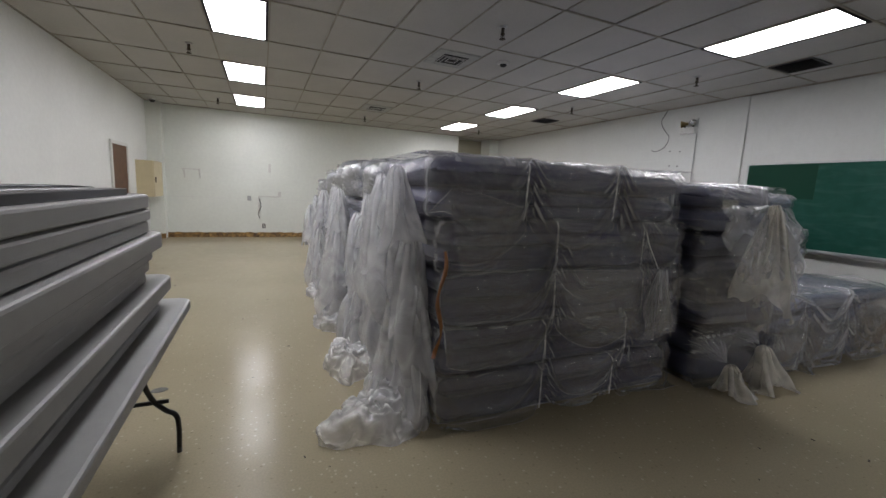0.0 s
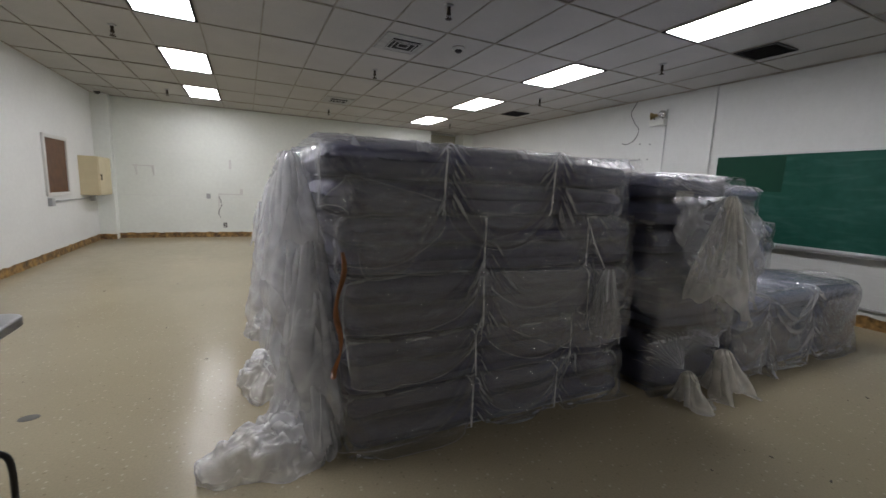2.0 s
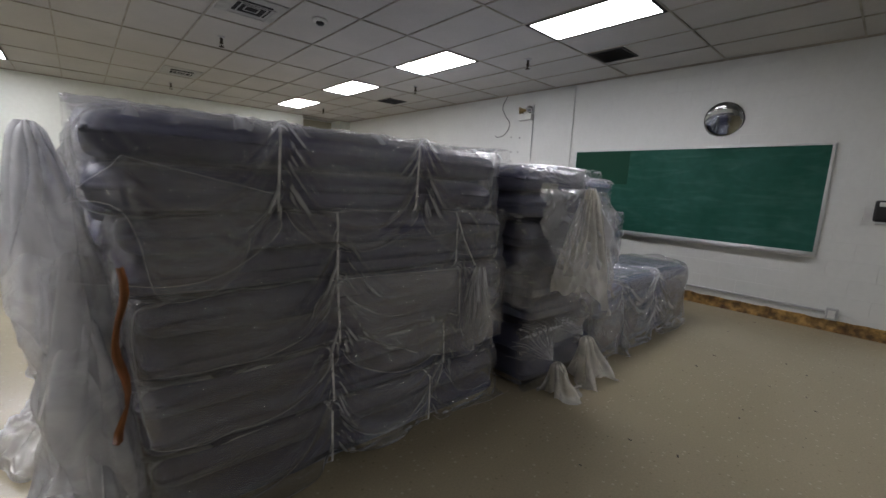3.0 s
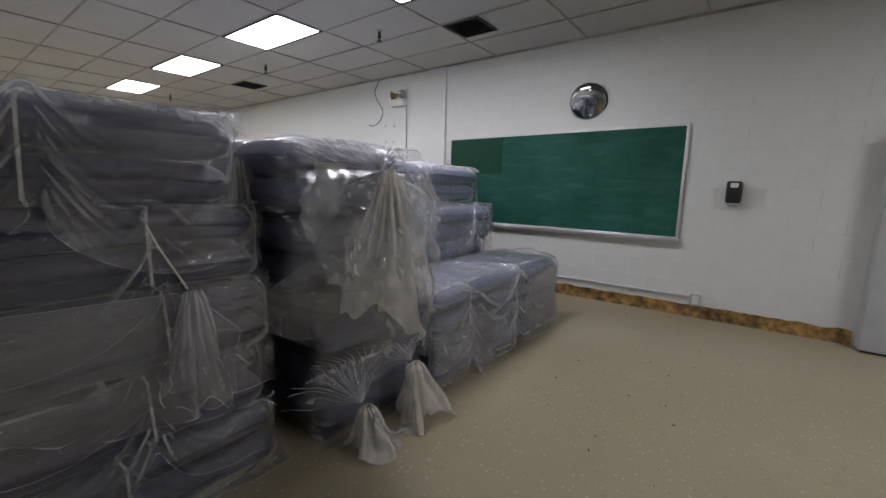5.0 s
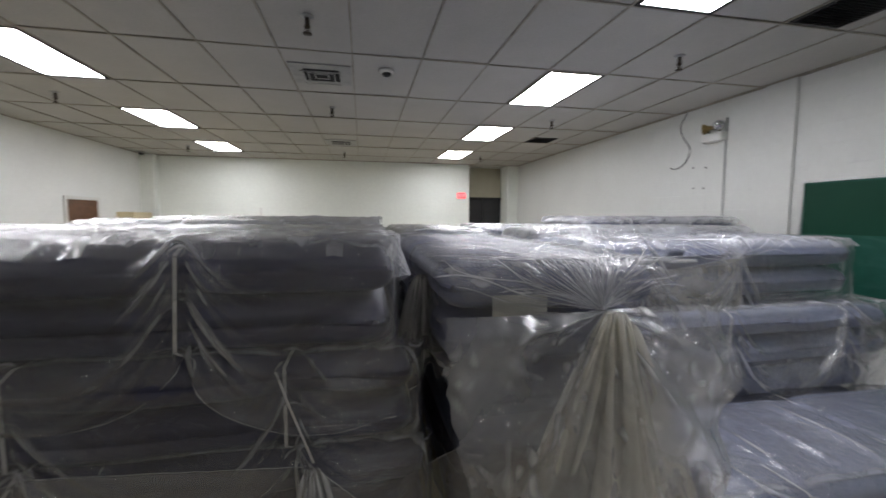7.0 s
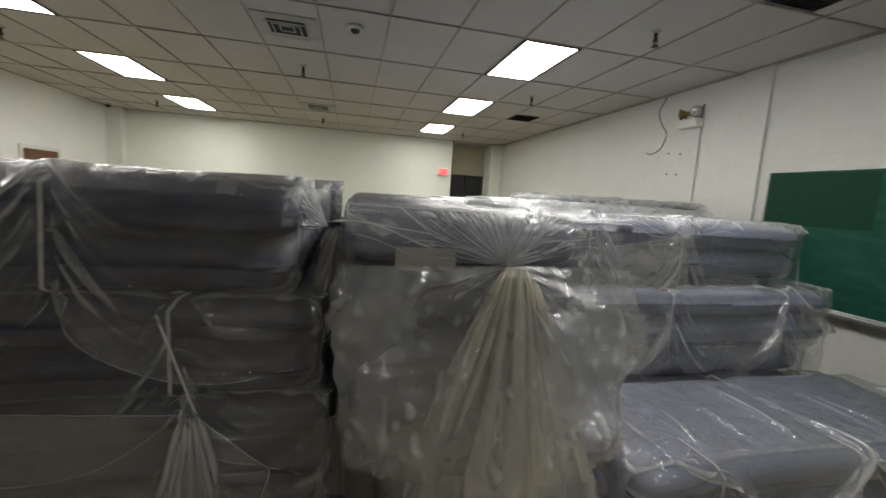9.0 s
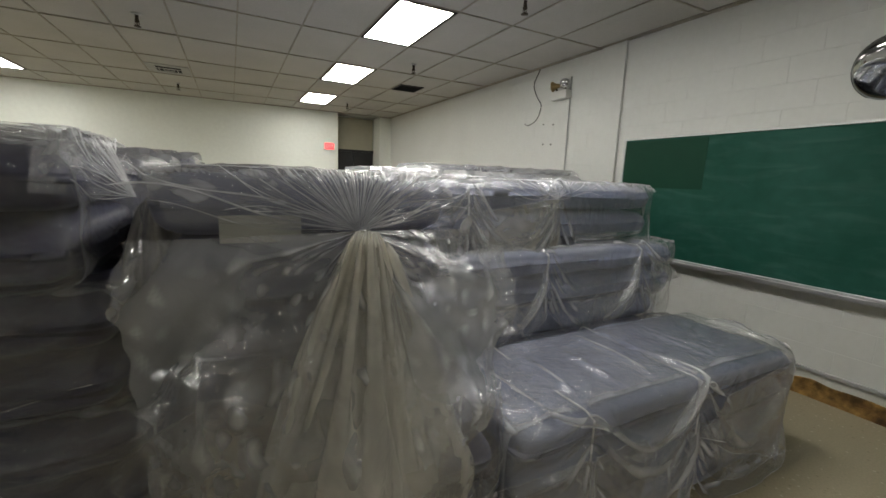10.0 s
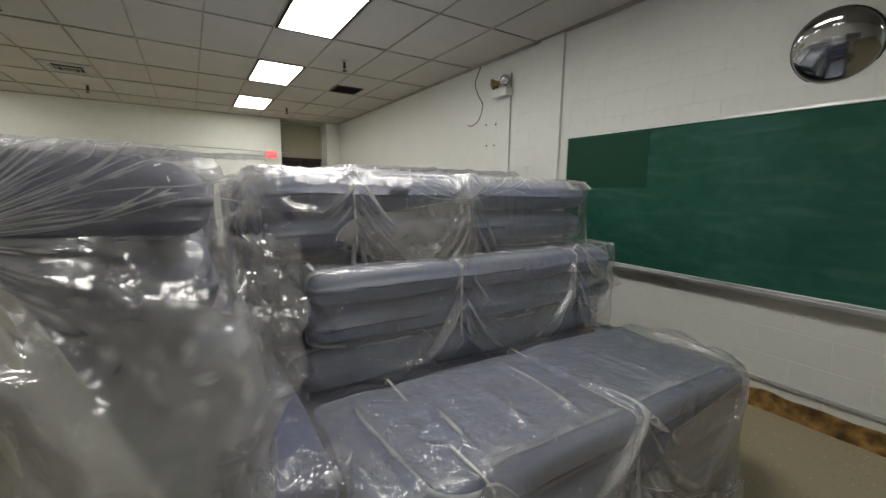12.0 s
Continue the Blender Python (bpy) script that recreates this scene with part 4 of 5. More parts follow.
We = 0.76
E = (-1, 0, 0)
def end_cover(bag, W, H, seed, **kw):
    """Film draped over the near end of a bundle."""
    P, nu, nv = cover(W, H, 2, (), seed, **dict(dict(over=0.10, top=0.12, slack=1.06, ends=(0.5, 0.5), floor=0.008 - bag.parent.location.z), **kw))
    soft(part("cover", grid_mesh(P[:, [1, 0, 2]], nu, nv, "cover"), DRAPEFILM, bag, "clear film sagging over the end", smooth=True))
    hem(bag, P[:, [1, 0, 2]], nu, nv)


t, bag = endwise(3.66, 2.36, 0.00, 0.42, We, (0.26, 0.32), [])
end_cover(bag, We, 0.42, 61, over=0.0)
for ky, kz, length, girth, sd in ((0.24, 0.33, 0.36, 1.4, 3), (0.62, 0.22, 0.27, 1.3, 5)):
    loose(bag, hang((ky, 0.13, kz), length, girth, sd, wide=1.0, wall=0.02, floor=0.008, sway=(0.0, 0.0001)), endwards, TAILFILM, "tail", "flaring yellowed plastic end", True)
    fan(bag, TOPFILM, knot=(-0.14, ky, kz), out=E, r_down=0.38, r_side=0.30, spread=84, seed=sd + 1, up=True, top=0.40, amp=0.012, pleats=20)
    part("creases", ray_creases((-0.14, ky, kz), E, 0.42, 20, 85, 0.4, 71 + sd), CREASE, bag, "whitish folds that radiate from the knot", smooth=True)
t, bag = endwise(3.70, 2.33, 0.47, 0.34, We + 0.06, (0.4, 0.2), [])
end_cover(bag, We + 0.06, 0.34, 62, over=0.05)
part("paper_label", box(-0.018, -0.015, 0.22, 0.34, 0.20, 0.30), LABELPAPER, t, "pale printed label under the film")
t, bag = endwise(3.52, 2.36, 0.84, 0.36, We, (0.4, 0.2), [])
end_cover(bag, We, 0.36, 63, over=0.10)
loose(bag, veil((0.70, 0.03, 0.16), (0.92, -0.05, 0.0), (0.45, 0.03, 0.02), 0.36, 23), endwards, HAZEFILM)
hero, herobag = endwise(3.46, 2.32, 1.22, 0.345, We, (0.33, 0.215), [], cell=0.016)
K = (-0.145, 0.33, 0.210)
fan(herobag, None, knot=K, out=E, r_down=0.62, r_side=0.48, spread=88, seed=11, bulge=0.15, amp=0.030, pleats=10, crinkle=1.2, nu=150, nv=50)
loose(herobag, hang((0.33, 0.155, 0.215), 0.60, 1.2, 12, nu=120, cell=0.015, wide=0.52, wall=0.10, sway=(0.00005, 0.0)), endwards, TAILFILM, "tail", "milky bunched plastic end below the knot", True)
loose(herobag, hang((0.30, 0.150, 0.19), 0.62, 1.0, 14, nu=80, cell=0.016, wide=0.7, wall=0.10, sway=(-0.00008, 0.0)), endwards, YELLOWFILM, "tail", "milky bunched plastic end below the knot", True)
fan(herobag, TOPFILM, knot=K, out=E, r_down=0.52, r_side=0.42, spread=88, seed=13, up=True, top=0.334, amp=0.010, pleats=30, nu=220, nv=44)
part("creases", ray_creases(K, E, 0.334, 46, 88, 0.50, 71, over=0.014), CREASE, herobag, "whitish folds that radiate from the knot", smooth=True)
part("paper_label", box(-0.016, -0.013, 0.44, 0.62, 0.17, 0.235), LABELPAPER, hero, "pale printed label under the film")
for y, topz in ((4.40, 1.58), (6.35, 1.5)):
    for k in range(4):
        h = topz / 4
        endwise(3.52, y, k * h, h - 0.004, We, (0.38, h * 0.5), [], cell=0.034, tops=k == 3, filmmat=VEILFILM if k == 3 else None)

# stack by the chalkboard, side towards the walk
for x, y, z, h, pin in ((3.72, 3.12, 0.0, 0.40, (0.6, 1.2)), (3.72, 3.10, 0.41, 0.40, (0.6, 1.3)), (3.80, 3.06, 0.83, 0.34, (0.72, 1.55)), (3.66, 3.16, 1.22, 0.345, (0.36, 0.98))):
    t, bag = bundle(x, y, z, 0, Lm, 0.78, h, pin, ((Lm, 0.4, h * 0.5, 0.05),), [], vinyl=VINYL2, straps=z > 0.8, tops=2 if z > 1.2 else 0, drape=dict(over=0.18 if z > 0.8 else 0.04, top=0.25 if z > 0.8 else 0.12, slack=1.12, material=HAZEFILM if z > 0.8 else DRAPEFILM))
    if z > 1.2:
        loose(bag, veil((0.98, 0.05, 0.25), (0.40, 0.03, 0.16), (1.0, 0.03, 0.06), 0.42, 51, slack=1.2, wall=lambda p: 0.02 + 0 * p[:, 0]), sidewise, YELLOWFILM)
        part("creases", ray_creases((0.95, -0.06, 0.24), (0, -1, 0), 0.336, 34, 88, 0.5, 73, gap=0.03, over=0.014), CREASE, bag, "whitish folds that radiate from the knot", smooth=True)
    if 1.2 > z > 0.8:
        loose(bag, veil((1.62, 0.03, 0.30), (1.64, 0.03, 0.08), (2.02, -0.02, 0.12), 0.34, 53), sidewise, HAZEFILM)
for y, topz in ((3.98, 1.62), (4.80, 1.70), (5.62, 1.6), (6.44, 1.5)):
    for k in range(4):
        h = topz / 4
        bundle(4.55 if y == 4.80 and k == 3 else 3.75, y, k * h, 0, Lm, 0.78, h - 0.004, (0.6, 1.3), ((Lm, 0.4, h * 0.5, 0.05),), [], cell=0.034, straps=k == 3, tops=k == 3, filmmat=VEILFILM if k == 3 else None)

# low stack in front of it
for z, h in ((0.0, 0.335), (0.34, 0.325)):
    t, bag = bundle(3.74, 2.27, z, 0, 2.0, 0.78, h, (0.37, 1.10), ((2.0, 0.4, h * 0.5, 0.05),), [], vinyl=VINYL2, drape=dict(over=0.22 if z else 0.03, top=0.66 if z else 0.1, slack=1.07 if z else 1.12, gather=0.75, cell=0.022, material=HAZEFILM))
    if z:
        loose(bag, veil((1.98, 0.03, 0.28), (1.30, 0.03, 0.20), (2.04, -0.40, 0.10), 0.60, 82, wall=lambda p: np.where(p[:, 0] < 2.0, 0.02, -0.9), floor=0.01 - z), sidewise, HAZEFILM)
        loose(bag, veil((0.37, 0.03, 0.14), (-0.04, -0.04, 0.10), (0.72, 0.03, 0.12), 0.44, 84, wall=lambda p: np.where(p[:, 0] > -0.02, 0.02, -0.2), floor=0.01 - z), sidewise, HAZEFILM)


# ---- stack of folding tables
def table_top(L, W, t, lip):
    """A moulded plastic top, rounded corners, with a turned-down lip."""
    bm = bmesh.new()
    r = 0.07

    def ring(inset, z):
        out = []
        for cx, cy, a0 in ((L - r, W - r, 0), (r, W - r, 90), (r, r, 180), (L - r, r, 270)):
            for k in range(7):
                a = radians(a0 + 15 * k)
                rr = r - inset
                out.append(bm.verts.new((cx + rr * math.cos(a), cy + rr * math.sin(a), z)))
        return out
    rings = [ring(0.03, 0.012), ring(0.016, 0.0), ring(0.006, 0.0), ring(0.0, 0.006), ring(0.0, t - 0.010), ring(0.003, t - 0.003), ring(0.010, t)]
    for a, c in zip(rings, rings[1:]):
        n = len(a)
        for k in range(n):
            bm.faces.new((a[k], a[(k + 1) % n], c[(k + 1) % n], c[k]))
    bm.faces.new(rings[-1])
    bm.faces.new(rings[0][::-1])
    bmesh.ops.recalc_face_normals(bm, faces=bm.faces[:])
    return bm


TABLES = [  # z, thickness, right edge, far end
    (0.765, 0.045, -0.54, 2.83), (0.815, 0.030, -0.635, 2.66), (0.848, 0.040, -0.655, 2.62), (0.895, 0.065, -0.60, 2.72),
    (0.963, 0.045, -0.665, 2.58), (1.010, 0.045, -0.655, 2.60), (1.057, 0.045, -0.645, 2.62), (1.105, 0.070, -0.615, 2.66),
    (1.180, 0.048, -0.65, 2.60), (1.232, 0.048, -0.645, 2.62), (1.285, 0.058, -0.645, 2.60)]
LT, WT = 1.83, 0.76
for k, (z, th, xr, ye) in enumerate(TABLES):
    t = thing("folding_table", "light grey plastic folding table, folded, stacked flat" if k else "light grey plastic folding table standing under a stack", "table", pose(xr, ye - LT, z, 0, 0, 90), "stack of folding tables")
    part("tabletop", table_top(LT, WT, th, 0.02), PLASTIC, t, smooth=False)
    if k == 0:
        for lx in (LT - 0.12, 0.30):
            for s in (0, 1):
                y0, y1 = (0.18, 0.17) if s == 0 else (WT - 0.18, WT - 0.17)
                y2 = 0.07 if s == 0 else WT - 0.07
                pts = smooth_path([(lx - 0.06, y0, -0.005), (lx - 0.06, y1 + (0.02 if s == 0 else -0.02), -0.28), (lx - 0.02, y1, -0.42), (lx + 0.0, (y1 + y2) / 2, -0.50), (lx + 0.01, y2, -0.56), (lx + 0.02, y2, -0.752)], 5)
                part("leg", tube(pts, 0.0125, 10), BLACKTUBE, t, "black bent steel leg", smooth=True)
            part("crossbar", tube([(lx - 0.01, 0.10, -0.45), (lx - 0.01, WT - 0.10, -0.45)], 0.011, 8), BLACKTUBE, t, "black steel bar", smooth=True)
    if k == len(TABLES) - 1:
        # upside down: the folded legs and the frame rails lie on top
        for y0 in (0.035, 0.66):
            part("rail", box(0.22, 1.62, y0, y0 + 0.055, th, th + 0.026, 0.004), BLACKTUBE, t, "black steel frame rail")
        for y0 in (0.10, 0.42):
            pts = smooth_path([(0.25, y0, th + 0.016), (0.9, y0 + 0.02, th + 0.018), (1.45, y0, th + 0.016), (1.60, y0 + 0.1, th + 0.016), (1.45, y0 + 0.22, th + 0.016), (0.9, y0 + 0.22, th + 0.018), (0.25, y0 + 0.22, th + 0.016)], 5)
            part("leg", tube(pts, 0.014, 10), BLACKTUBE, t, "black folded steel legs", smooth=True)

# ---- on the chalkboard wall
X = XR
board = thing("chalkboard", "green chalkboard with faint eraser marks and aluminium frame", "chalkboard", pose(X, 0, 0))
part("surface", box(-0.022, -0.004, 1.33, 4.40, 0.86, 2.05), BOARD, board, "smeared green writing surface")
part("patch", box(-0.026, -0.0225, 3.52, 4.39, 1.55, 2.03), BOARD2, board, "darker clean rectangle")
fr = bmesh.new()
for y0, y1, z0, z1 in ((1.30, 4.43, 2.045, 2.07), (1.30, 4.43, 0.835, 0.862), (1.30, 1.332, 0.862, 2.045), (4.398, 4.43, 0.862, 2.045)):
    box(-0.032, 0.0, y0, y1, z0, z1, 0.004, bm=fr)
part("frame", fr, ALU, board, "thin aluminium frame")
tr = bmesh.new()
box(-0.085, -0.032, 1.30, 4.43, 0.815, 0.835, 0.005, bm=tr)
box(-0.090, -0.080, 1.30, 4.43, 0.815, 0.848, 0.003, bm=tr)
part("chalk_tray", tr, ALU, board, "aluminium chalk tray")

mir = thing("convex_mirror", "round convex security mirror on the wall", "mirror", look((X - 0.03, 2.39, 2.39), (X - 3, 2.2, 1.55)) @ pose(0, 0, 0, 180, 0, 0))
R = 0.21
part("backing", lathe([(R + 0.004, -0.03), (R + 0.007, -0.01), (R + 0.006, 0.010), (R, 0.013)], 40), BLACK, mir, "black rim", smooth=True)
part("dome", lathe([(R * math.sin(a), 0.012 + 0.050 * math.cos(a)) for a in [math.pi / 2 * (1 - k / 12) for k in range(13)]], 40), MIRROR, mir, "bulging mirror face", smooth=True)
part("bracket", tube([(0, 0, -0.03), (0, 0.02, -0.09)], 0.02, 8), GREYMETAL, mir)

dis = thing("soap_dispenser", "black and white wall soap dispenser", "dispenser", pose(X, 0.86, 1.37))
part("body", box(-0.10, 0, -0.065, 0.065, -0.12, 0.10, 0.02), BLACK, dis, "glossy black cover")
part("window", box(-0.104, -0.06, -0.034, 0.034, 0.035, 0.082, 0.008), WHITEPLASTIC, dis, "white top window")
part("spout", box(-0.09, -0.02, -0.045, 0.045, -0.15, -0.115, 0.012), GREYMETAL, dis, "grey push lip")

race = thing("raceway", "grey metal cable raceway along the wall foot", "conduit")
part("channel", box(X - 0.022, X, 1.14, YF - 0.02, 0.205, 0.232, 0.004), GREYMETAL, race)
ob = part("socket_box", box(X - 0.045, X, 1.03, 1.13, 0.135, 0.265, 0.006), GREYMETAL, race, "grey steel socket box")
part("socket", box(X - 0.050, X - 0.0445, 1.05, 1.11, 0.155, 0.245, 0.003), WHITEPLASTIC, ob)

em = thing("emergency_light", "two-headed emergency light with a dusty white box", "emergency light", pose(X, 5.46, 2.74) @ Matrix.Diagonal((1.05, 1.05, 1.05, 1)))
part("case", box(-0.10, 0, -0.13, 0.14, -0.10, 0.0, 0.012), WHITEPLASTIC, em, "white plastic case")
part("lamp_head", lathe([(0.012, -0.06), (0.022, -0.05), (0.030, -0.01), (0.050, 0.03), (0.066, 0.045), (0.060, 0.046), (0.0, 0.0)], 18, m=look((-0.075, 0.075, 0.065), (-0.40, 0.9, 0.02)) @ pose(0, 0, 0, 180, 0, 0)), OLDBRASS, em, "yellowed flared lamp horn", smooth=True)
lamp = part("lamp_head", lathe([(0.010, -0.07), (0.040, -0.055), (0.058, -0.02), (0.062, 0.008), (0.056, 0.012)], 22, m=look((-0.075, -0.075, 0.075), (-0.9, -0.6, -0.25)) @ pose(0, 0, 0, 180, 0, 0)), GREYMETAL, em, "round grey lamp head", smooth=True)
part("lens", lathe([(0.054, 0.010), (0.045, 0.022), (0.022, 0.030), (0.0, 0.032)], 22, m=look((-0.075, -0.075, 0.075), (-0.9, -0.6, -0.25)) @ pose(0, 0, 0, 180, 0, 0)), CHROME, lamp, "glassy lamp face", smooth=True)
for s in (-1, 1):
    part("neck", tube([(-0.05, s * 0.075, -0.01), (-0.07, s * 0.075, 0.05)], 0.012, 6), BRASS, em)
con = thing("conduit", "thin grey conduit down the wall", "conduit")
part("pipe", tube([(X - 0.012, 5.33, 0.1), (X - 0.012, 5.34, 2.9)], 0.009, 8), GREYMETAL, con, smooth=True)
wire = smooth_path([(X - 0.01, 5.96, ZC), (X - 0.02, 6.06, 2.93), (X - 0.05, 5.95, 2.75), (X - 0.06, 5.83, 2.60), (X - 0.05, 5.92, 2.43), (X - 0.04, 6.10, 2.37), (X - 0.03, 6.20, 2.40)], 6)
solo("loose_cable", tube(wire, 0.006, 6), BLACK, "dark cable end hanging from the ceiling", "cable", smooth=True)
# screw holes, drawn as dark discs in place of their shade
for y, z in ((5.82, 2.36), (5.62, 2.34), (5.80, 2.09), (5.64, 2.08)):
    solo("screw_hole", lathe([(0.012, 0), (0.012, 0.006), (0.004, 0.008)], 10, m=pose(X, y, z, 0, -90, 0)), DARK, "dark disc on the wall in place of a screw hole", "wall plug", group="wall plugs")
cab = thing("grey_cabinet", "grey steel locker against the wall", "cabinet", pose(X - 0.19, -0.85, 0))
part("body", box(0, 0.185, 0, 0.68, 0.02, 1.9, 0.008), GREYMETAL, cab)
part("plinth", box(0.01, 0.18, 0.02, 0.66, 0.0, 0.02), DARK, cab)

# ---- ceiling fixtures
def sprinkler(x, y):
    t = thing("sprinkler", "small dark pendent ceiling sprinkler", "sprinkler", pose(x, y, ZC - 0.003) @ Matrix.Diagonal((1.25, 1.25, 1.25, 1)), "ceiling sprinklers")
    part("plate", lathe([(0.035, 0), (0.034, -0.006), (0.015, -0.012)], 16), GREYMETAL, t, smooth=True)
    part("pipe", lathe([(0.013, -0.010), (0.013, -0.05), (0.017, -0.052), (0.017, -0.065), (0.008, -0.07)], 12), BRASS, t, smooth=True)
    part("deflector", lathe([(0.004, -0.07), (0.004, -0.095), (0.026, -0.097), (0.026, -0.100), (0.002, -0.102)], 14), BRASS, t, smooth=True)
    for s in (-1, 1):
        part("arm", tube([(s * 0.012, 0, -0.065), (s * 0.016, 0, -0.08), (s * 0.004, 0, -0.096)], 0.003, 5), BRASS, t)


for x, y in ((2.08, 4.27), (2.08, 6.74), (-1.03, 6.74), (5.20, 4.33), (5.20, 6.78), (2.08, 10.50), (-1.03, 10.4), (5.2, 10.45), (-1.03, 4.27)):
    sprinkler(x, y)

det = thing("smoke_detector", "white round ceiling detector with a dark eye", "smoke detector", pose(2.70, 5.25, ZC))
part("base", lathe([(0.075, 0.0), (0.075, -0.018), (0.06, -0.026), (0.045, -0.028)], 24), WHITEPLASTIC, det, smooth=True)
part("eye", lathe([(0.045, -0.026), (0.042, -0.045), (0.025, -0.058), (0.0, -0.062)], 20), BLACK, det, "black dome", smooth=True)
cm = thing("dome_camera", "small dark dome camera in the ceiling corner", "camera", pose(XL + 0.22, YF - 0.55, ZC))
part("base", lathe([(0.07, 0), (0.07, -0.03), (0.05, -0.035)], 20), WHITEPLASTIC, cm, smooth=True)
part("dome", lathe([(0.055, -0.03), (0.05, -0.06), (0.03, -0.08), (0.0, -0.088)], 20), BLACK, cm, smooth=True)


def supply_vent(x, y, s=0.56):
    t = thing("ceiling_vent", "square white stepped air diffuser, dusty", "vent", pose(x, y, ZC), "ceiling vents")
    part("plate", box(-0.285, 0.285, -0.29, 0.29, -0.008, 0.004, 0.003), VENTWHITE, t)
    # dark sheet on the plate, standing in for shade inside the diffuser
    part("throat", box(-0.17, 0.17, -0.17, 0.17, -0.011, -0.0085), DARK, t, "dark panel in place of the shaded opening")
    for k, q in enumerate((0.19, 0.13, 0.07)):
        f = bmesh.new()
        z0, w = -0.018 - 0.008 * (2 - k), 0.011
        for x0, x1, y0, y1 in ((-q, q, -q, -q + w), (-q, q, q - w, q), (-q, -q + w, -q, q), (q - w, q, -q, q)):
            box(x0, x1, y0, y1, z0 - 0.006, z0, bm=f)
        part("cone_ring", f, VENTWHITE, t)


def return_grille(x, y):
    t = thing("return_grille", "dark louvred return air grille", "vent", pose(x, y, ZC) @ Matrix.Diagonal((0.76, 0.76, 1, 1)), "return grilles")
    part("backing", box(-0.27, 0.27, -0.27, 0.27, -0.004, 0.004), DARK, t)
    f = bmesh.new()
    for x0, x1, y0, y1 in ((-0.29, 0.29, -0.29, -0.265), (-0.29, 0.29, 0.265, 0.29), (-0.29, -0.265, -0.265, 0.265), (0.265, 0.29, -0.265, 0.265)):
        box(x0, x1, y0, y1, -0.012, 0.004, 0.002, bm=f)
    part("frame", f, BLACKTUBE, t)
    for k in range(14):
        y0 = -0.25 + k * 0.0365
        s = box(-0.262, 0.262, -0.012, 0.012, -0.001, 0.001)
        s.transform(pose(0, y0 + 0.012, -0.009, 40, 0, 0))
        part("slat", s, BLACKTUBE, t)


supply_vent(2.07, 5.50)
supply_vent(2.07, 9.35)
return_grille(5.72, 3.42)
return_grille(5.72, 8.27)

ex = thing("exit_sign", "small red lit exit sign on the wall", "exit sign", pose(5.12, YF, 2.27))
part("case", box(-0.13, 0.13, -0.05, 0, -0.09, 0.09, 0.006), WHITEPLASTIC, ex)
part("face", box(-0.115, 0.115, -0.054, -0.0505, -0.075, 0.075), REDGLOW, ex, "red lit face")
txt = bpy.data.curves.new("exit_letters", "FONT")
txt.body, txt.size, txt.align_x, txt.align_y, txt.extrude = "EXIT", 0.10, "CENTER", "CENTER", 0.001
tob = new("exit_letters", txt)
tob.matrix_basis = pose(0, -0.056, 0, 90, 0, 0)
tob.parent = ex
txt.materials.append(WHITEPLASTIC)

# ---- left wall and far wall fittings
win = thing("window_1", "wall hatch with white frame closed by brown hardboard", "window", kind="structure")
f = bmesh.new()
for y0, y1, z0, z1 in ((9.27, 10.24, 1.97, 2.03), (9.27, 10.24, 1.02, 1.08), (9.27, 9.33, 1.08, 1.97), (10.18, 10.24, 1.08, 1.97)):
    box(XL, XL + 0.035, y0, y1, z0, z1, 0.005, bm=f)
part("window_frame", f, WHITEPLASTIC, win)
part("pane", box(XL, XL + 0.015, 9.33, 10.18, 1.08, 1.97), BROWNBOARD, win, "brown hardboard infill")
cab = thing("wall_cabinet", "beige steel wall cabinet with louvred door", "cabinet", pose(XL, 10.80, 1.0))
part("body", box(0, 0.30, 0, 0.78, 0, 0.76, 0.006), BEIGE, cab)
dr = part("cabinet_door", box(0.302, 0.318, 0.01, 0.77, 0.01, 0.75, 0.004), BEIGE, cab)
part("handle", box(0.318, 0.335, 0.08, 0.11, 0.30, 0.42, 0.004), BRASS, dr)
for k in range(6):
    part("louvre", box(0.318, 0.324, 0.45, 0.62, 0.44 + 0.035 * k, 0.455 + 0.035 * k), BEIGE, dr)
cl = thing("conduit", "grey conduit with end boxes below the hatch", "conduit")
part("pipe", tube([(XL + 0.02, 9.40, 0.93), (XL + 0.02, 11.40, 0.93)], 0.012, 8), GREYMETAL, cl, smooth=True)
for y in (9.38, 11.40):
    part("box", box(XL, XL + 0.06, y - 0.06, y + 0.06, 0.86, 0.99, 0.006), GREYMETAL, cl)
br = thing("wall_bracket", "white folding wall bracket", "bracket", pose(-1.75, YF, 1.62))
for s in (-0.16, 0.16):
    part("upright", box(s - 0.012, s + 0.012, -0.02, 0, -0.18, 0.06, 0.003), WHITEPLASTIC, br)
    part("arm", tube([(s, -0.02, 0.04), (s, -0.22, 0.03)], 0.008, 6), WHITEPLASTIC, br)
    part("brace", tube([(s, -0.02, -0.16), (s, -0.20, 0.02)], 0.007, 6), WHITEPLASTIC, br)
part("rail", box(-0.19, 0.19, -0.23, -0.21, 0.02, 0.045, 0.003), WHITEPLASTIC, br)
sw = solo("switch_plate", box(-0.055, 0.0, YF - 0.012, YF, 1.68, 1.90, 0.004), WHITEPLASTIC, "narrow white wall plate", "switch plate")
rc = thing("raceway", "white surface raceway with dangling wires", "conduit")
part("channel", box(-0.30, 0.20, YF - 0.02, YF, 1.045, 1.07, 0.004), WHITEPLASTIC, rc)
part("end_box", box(0.17, 0.24, YF - 0.04, YF, 1.05, 1.19, 0.005), WHITEPLASTIC, rc)
part("junction", box(-0.56, -0.47, YF - 0.03, YF, 0.94, 1.06, 0.005), GREYMETAL, rc)
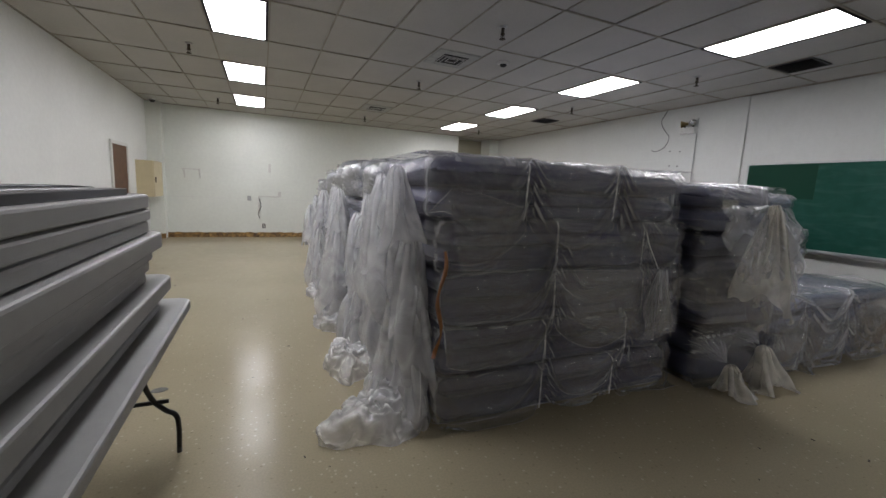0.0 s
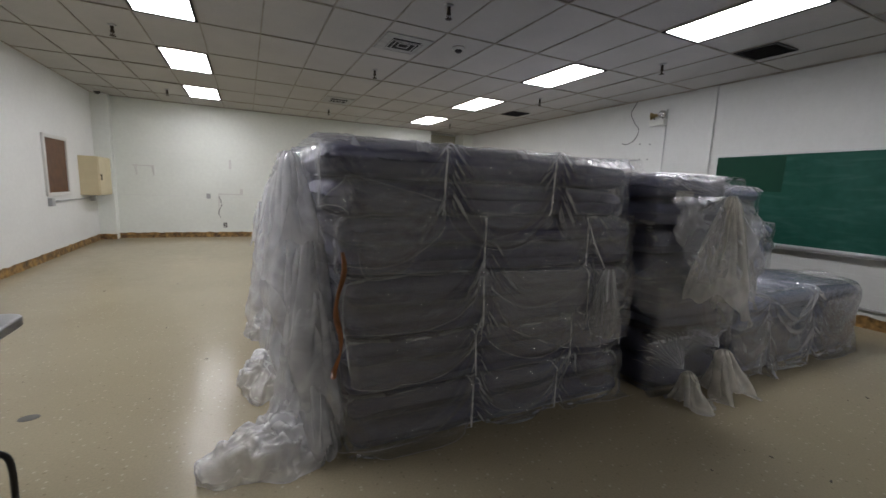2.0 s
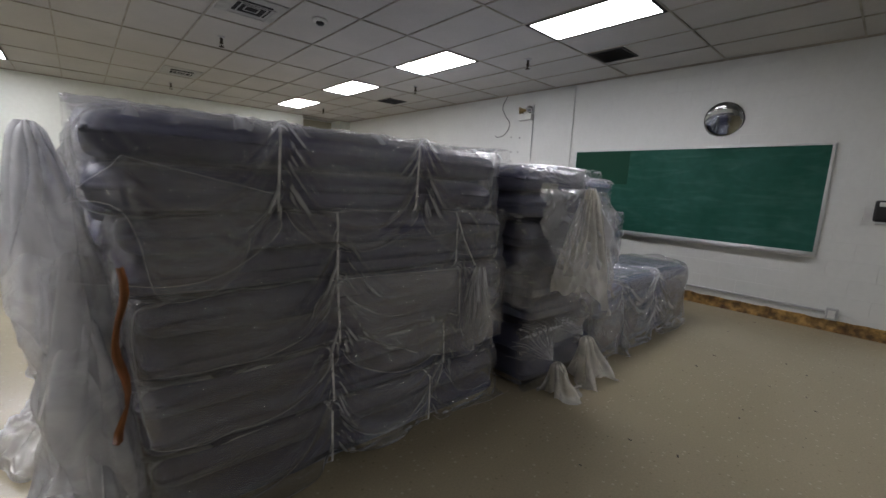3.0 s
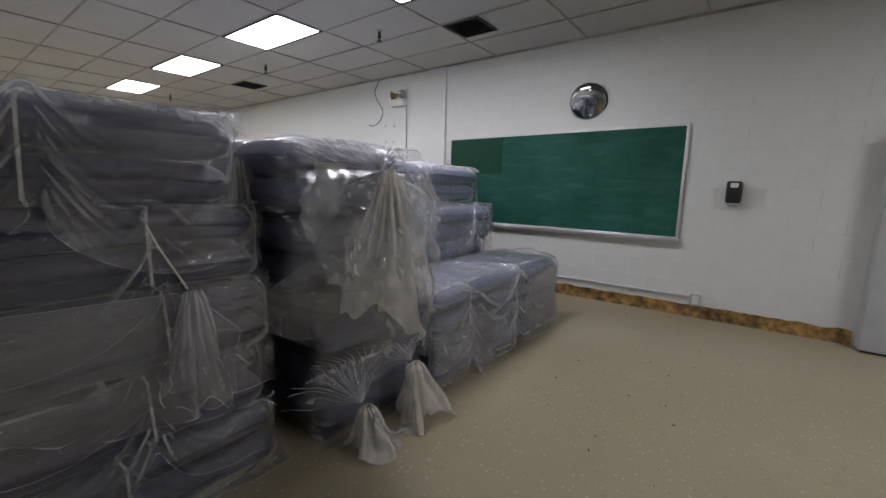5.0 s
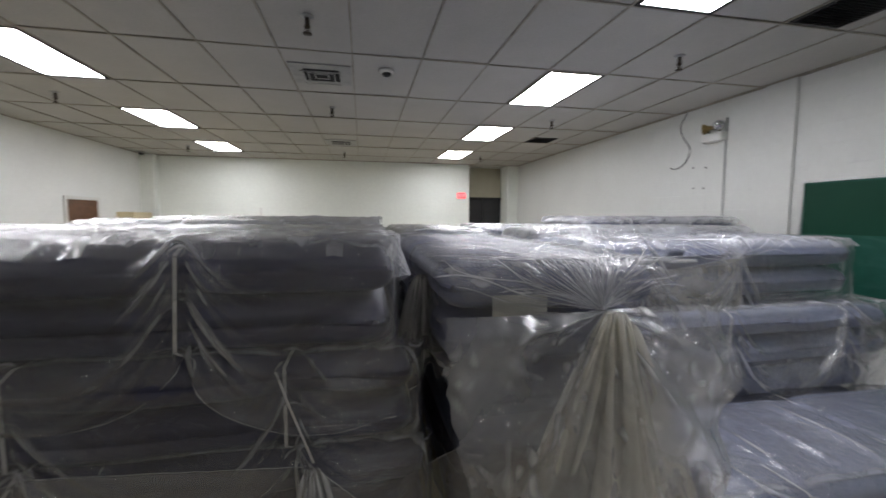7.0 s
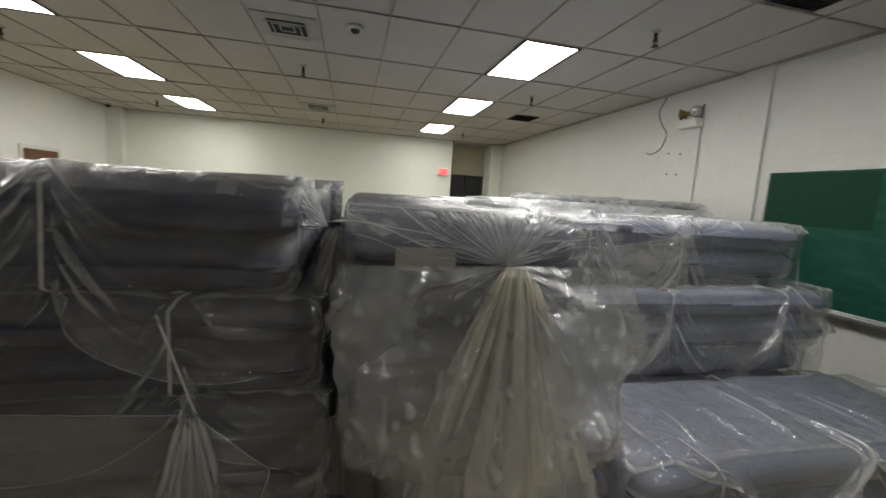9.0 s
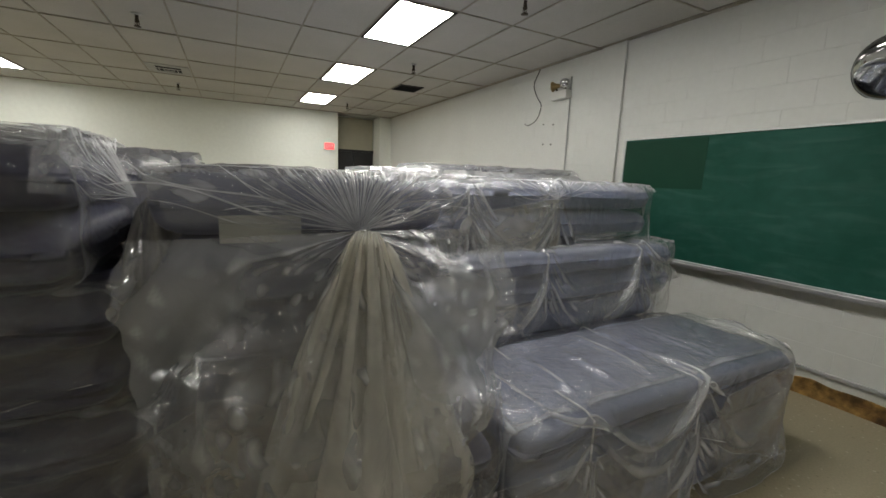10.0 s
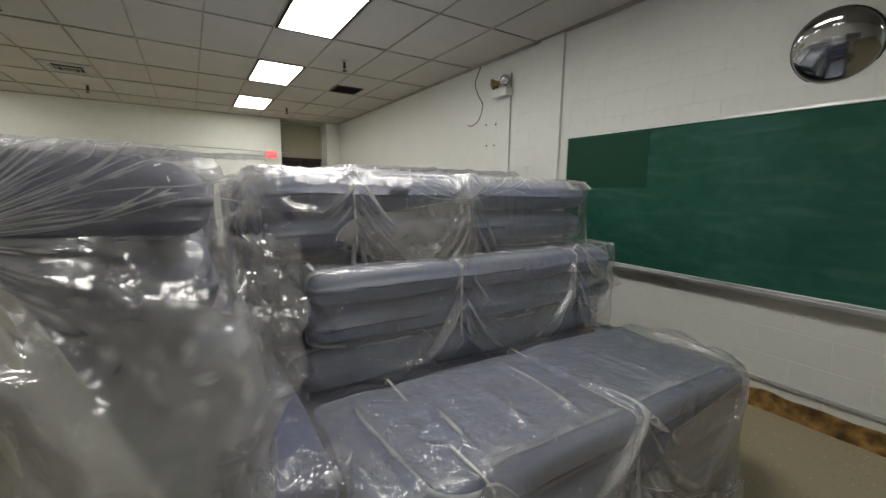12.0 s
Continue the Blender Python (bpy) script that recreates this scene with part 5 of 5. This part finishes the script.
part("drop", box(-0.31, -0.285, YF - 0.018, YF, 0.62, 1.045, 0.003), WHITEPLASTIC, rc)
part("wire", tube(smooth_path([(-0.29, YF - 0.03, 1.0), (-0.24, YF - 0.05, 0.8), (-0.31, YF - 0.05, 0.62), (-0.27, YF - 0.04, 0.48)], 5), 0.007, 6), BLACK, rc, smooth=True)
so = thing("wall_socket", "dark socket outlet low on the wall", "socket", pose(-0.18, YF, 0.29))
part("plate", box(-0.04, 0.04, -0.010, 0, -0.06, 0.06, 0.004), BLACK, so)
for z in (-0.025, 0.025):
    part("outlet", box(-0.018, 0.018, -0.013, -0.0102, z - 0.014, z + 0.014), WHITEPLASTIC, so)
solo("seam_strip", box(-2.3, 5.35, YF - 0.004, YF, 0.985, 0.995), WALL, "painted seam line along the wall", "wall seam", kind="structure")

# ---- small things on the floor
solo("floor_stain", lathe([(0.05, 0.0), (0.049, 0.0018), (0.015, 0.0020)], 18, m=pose(-0.85, 3.52, 0) @ Matrix.Diagonal((1.0, 0.75, 1, 1))), mat("dark_stain", (0.10, 0.095, 0.085), 0.5, var=0.3, scale=20), "dark oval stain on the vinyl floor", "stain")
CHIP = mat("dark_crumbs", (0.06, 0.05, 0.04), 0.8, var=0.3)
crumbs = bmesh.new()
rnd = random.Random(77)
for k in range(70):
    x, y = rnd.uniform(-0.6, 6.6), rnd.uniform(0.9, 2.2) if rnd.random() < 0.7 else rnd.uniform(2.2, 8.0)
    if 0.2 < x < 6.0 and y > 1.9:
        x = rnd.uniform(-2.2, 0.2)
    s = rnd.uniform(0.004, 0.012)
    own = box(-s, s, -s * 0.4, s * 0.4, 0, s * 0.3, s * 0.1, seg=1)
    own.transform(pose(x, y, 0.0005, 0, 0, rnd.uniform(0, 180)))
    joined(own, crumbs)
solo("floor_crumbs", crumbs, CHIP, "scattered dark crumbs and splinters on the floor", "debris", kind="stuff")

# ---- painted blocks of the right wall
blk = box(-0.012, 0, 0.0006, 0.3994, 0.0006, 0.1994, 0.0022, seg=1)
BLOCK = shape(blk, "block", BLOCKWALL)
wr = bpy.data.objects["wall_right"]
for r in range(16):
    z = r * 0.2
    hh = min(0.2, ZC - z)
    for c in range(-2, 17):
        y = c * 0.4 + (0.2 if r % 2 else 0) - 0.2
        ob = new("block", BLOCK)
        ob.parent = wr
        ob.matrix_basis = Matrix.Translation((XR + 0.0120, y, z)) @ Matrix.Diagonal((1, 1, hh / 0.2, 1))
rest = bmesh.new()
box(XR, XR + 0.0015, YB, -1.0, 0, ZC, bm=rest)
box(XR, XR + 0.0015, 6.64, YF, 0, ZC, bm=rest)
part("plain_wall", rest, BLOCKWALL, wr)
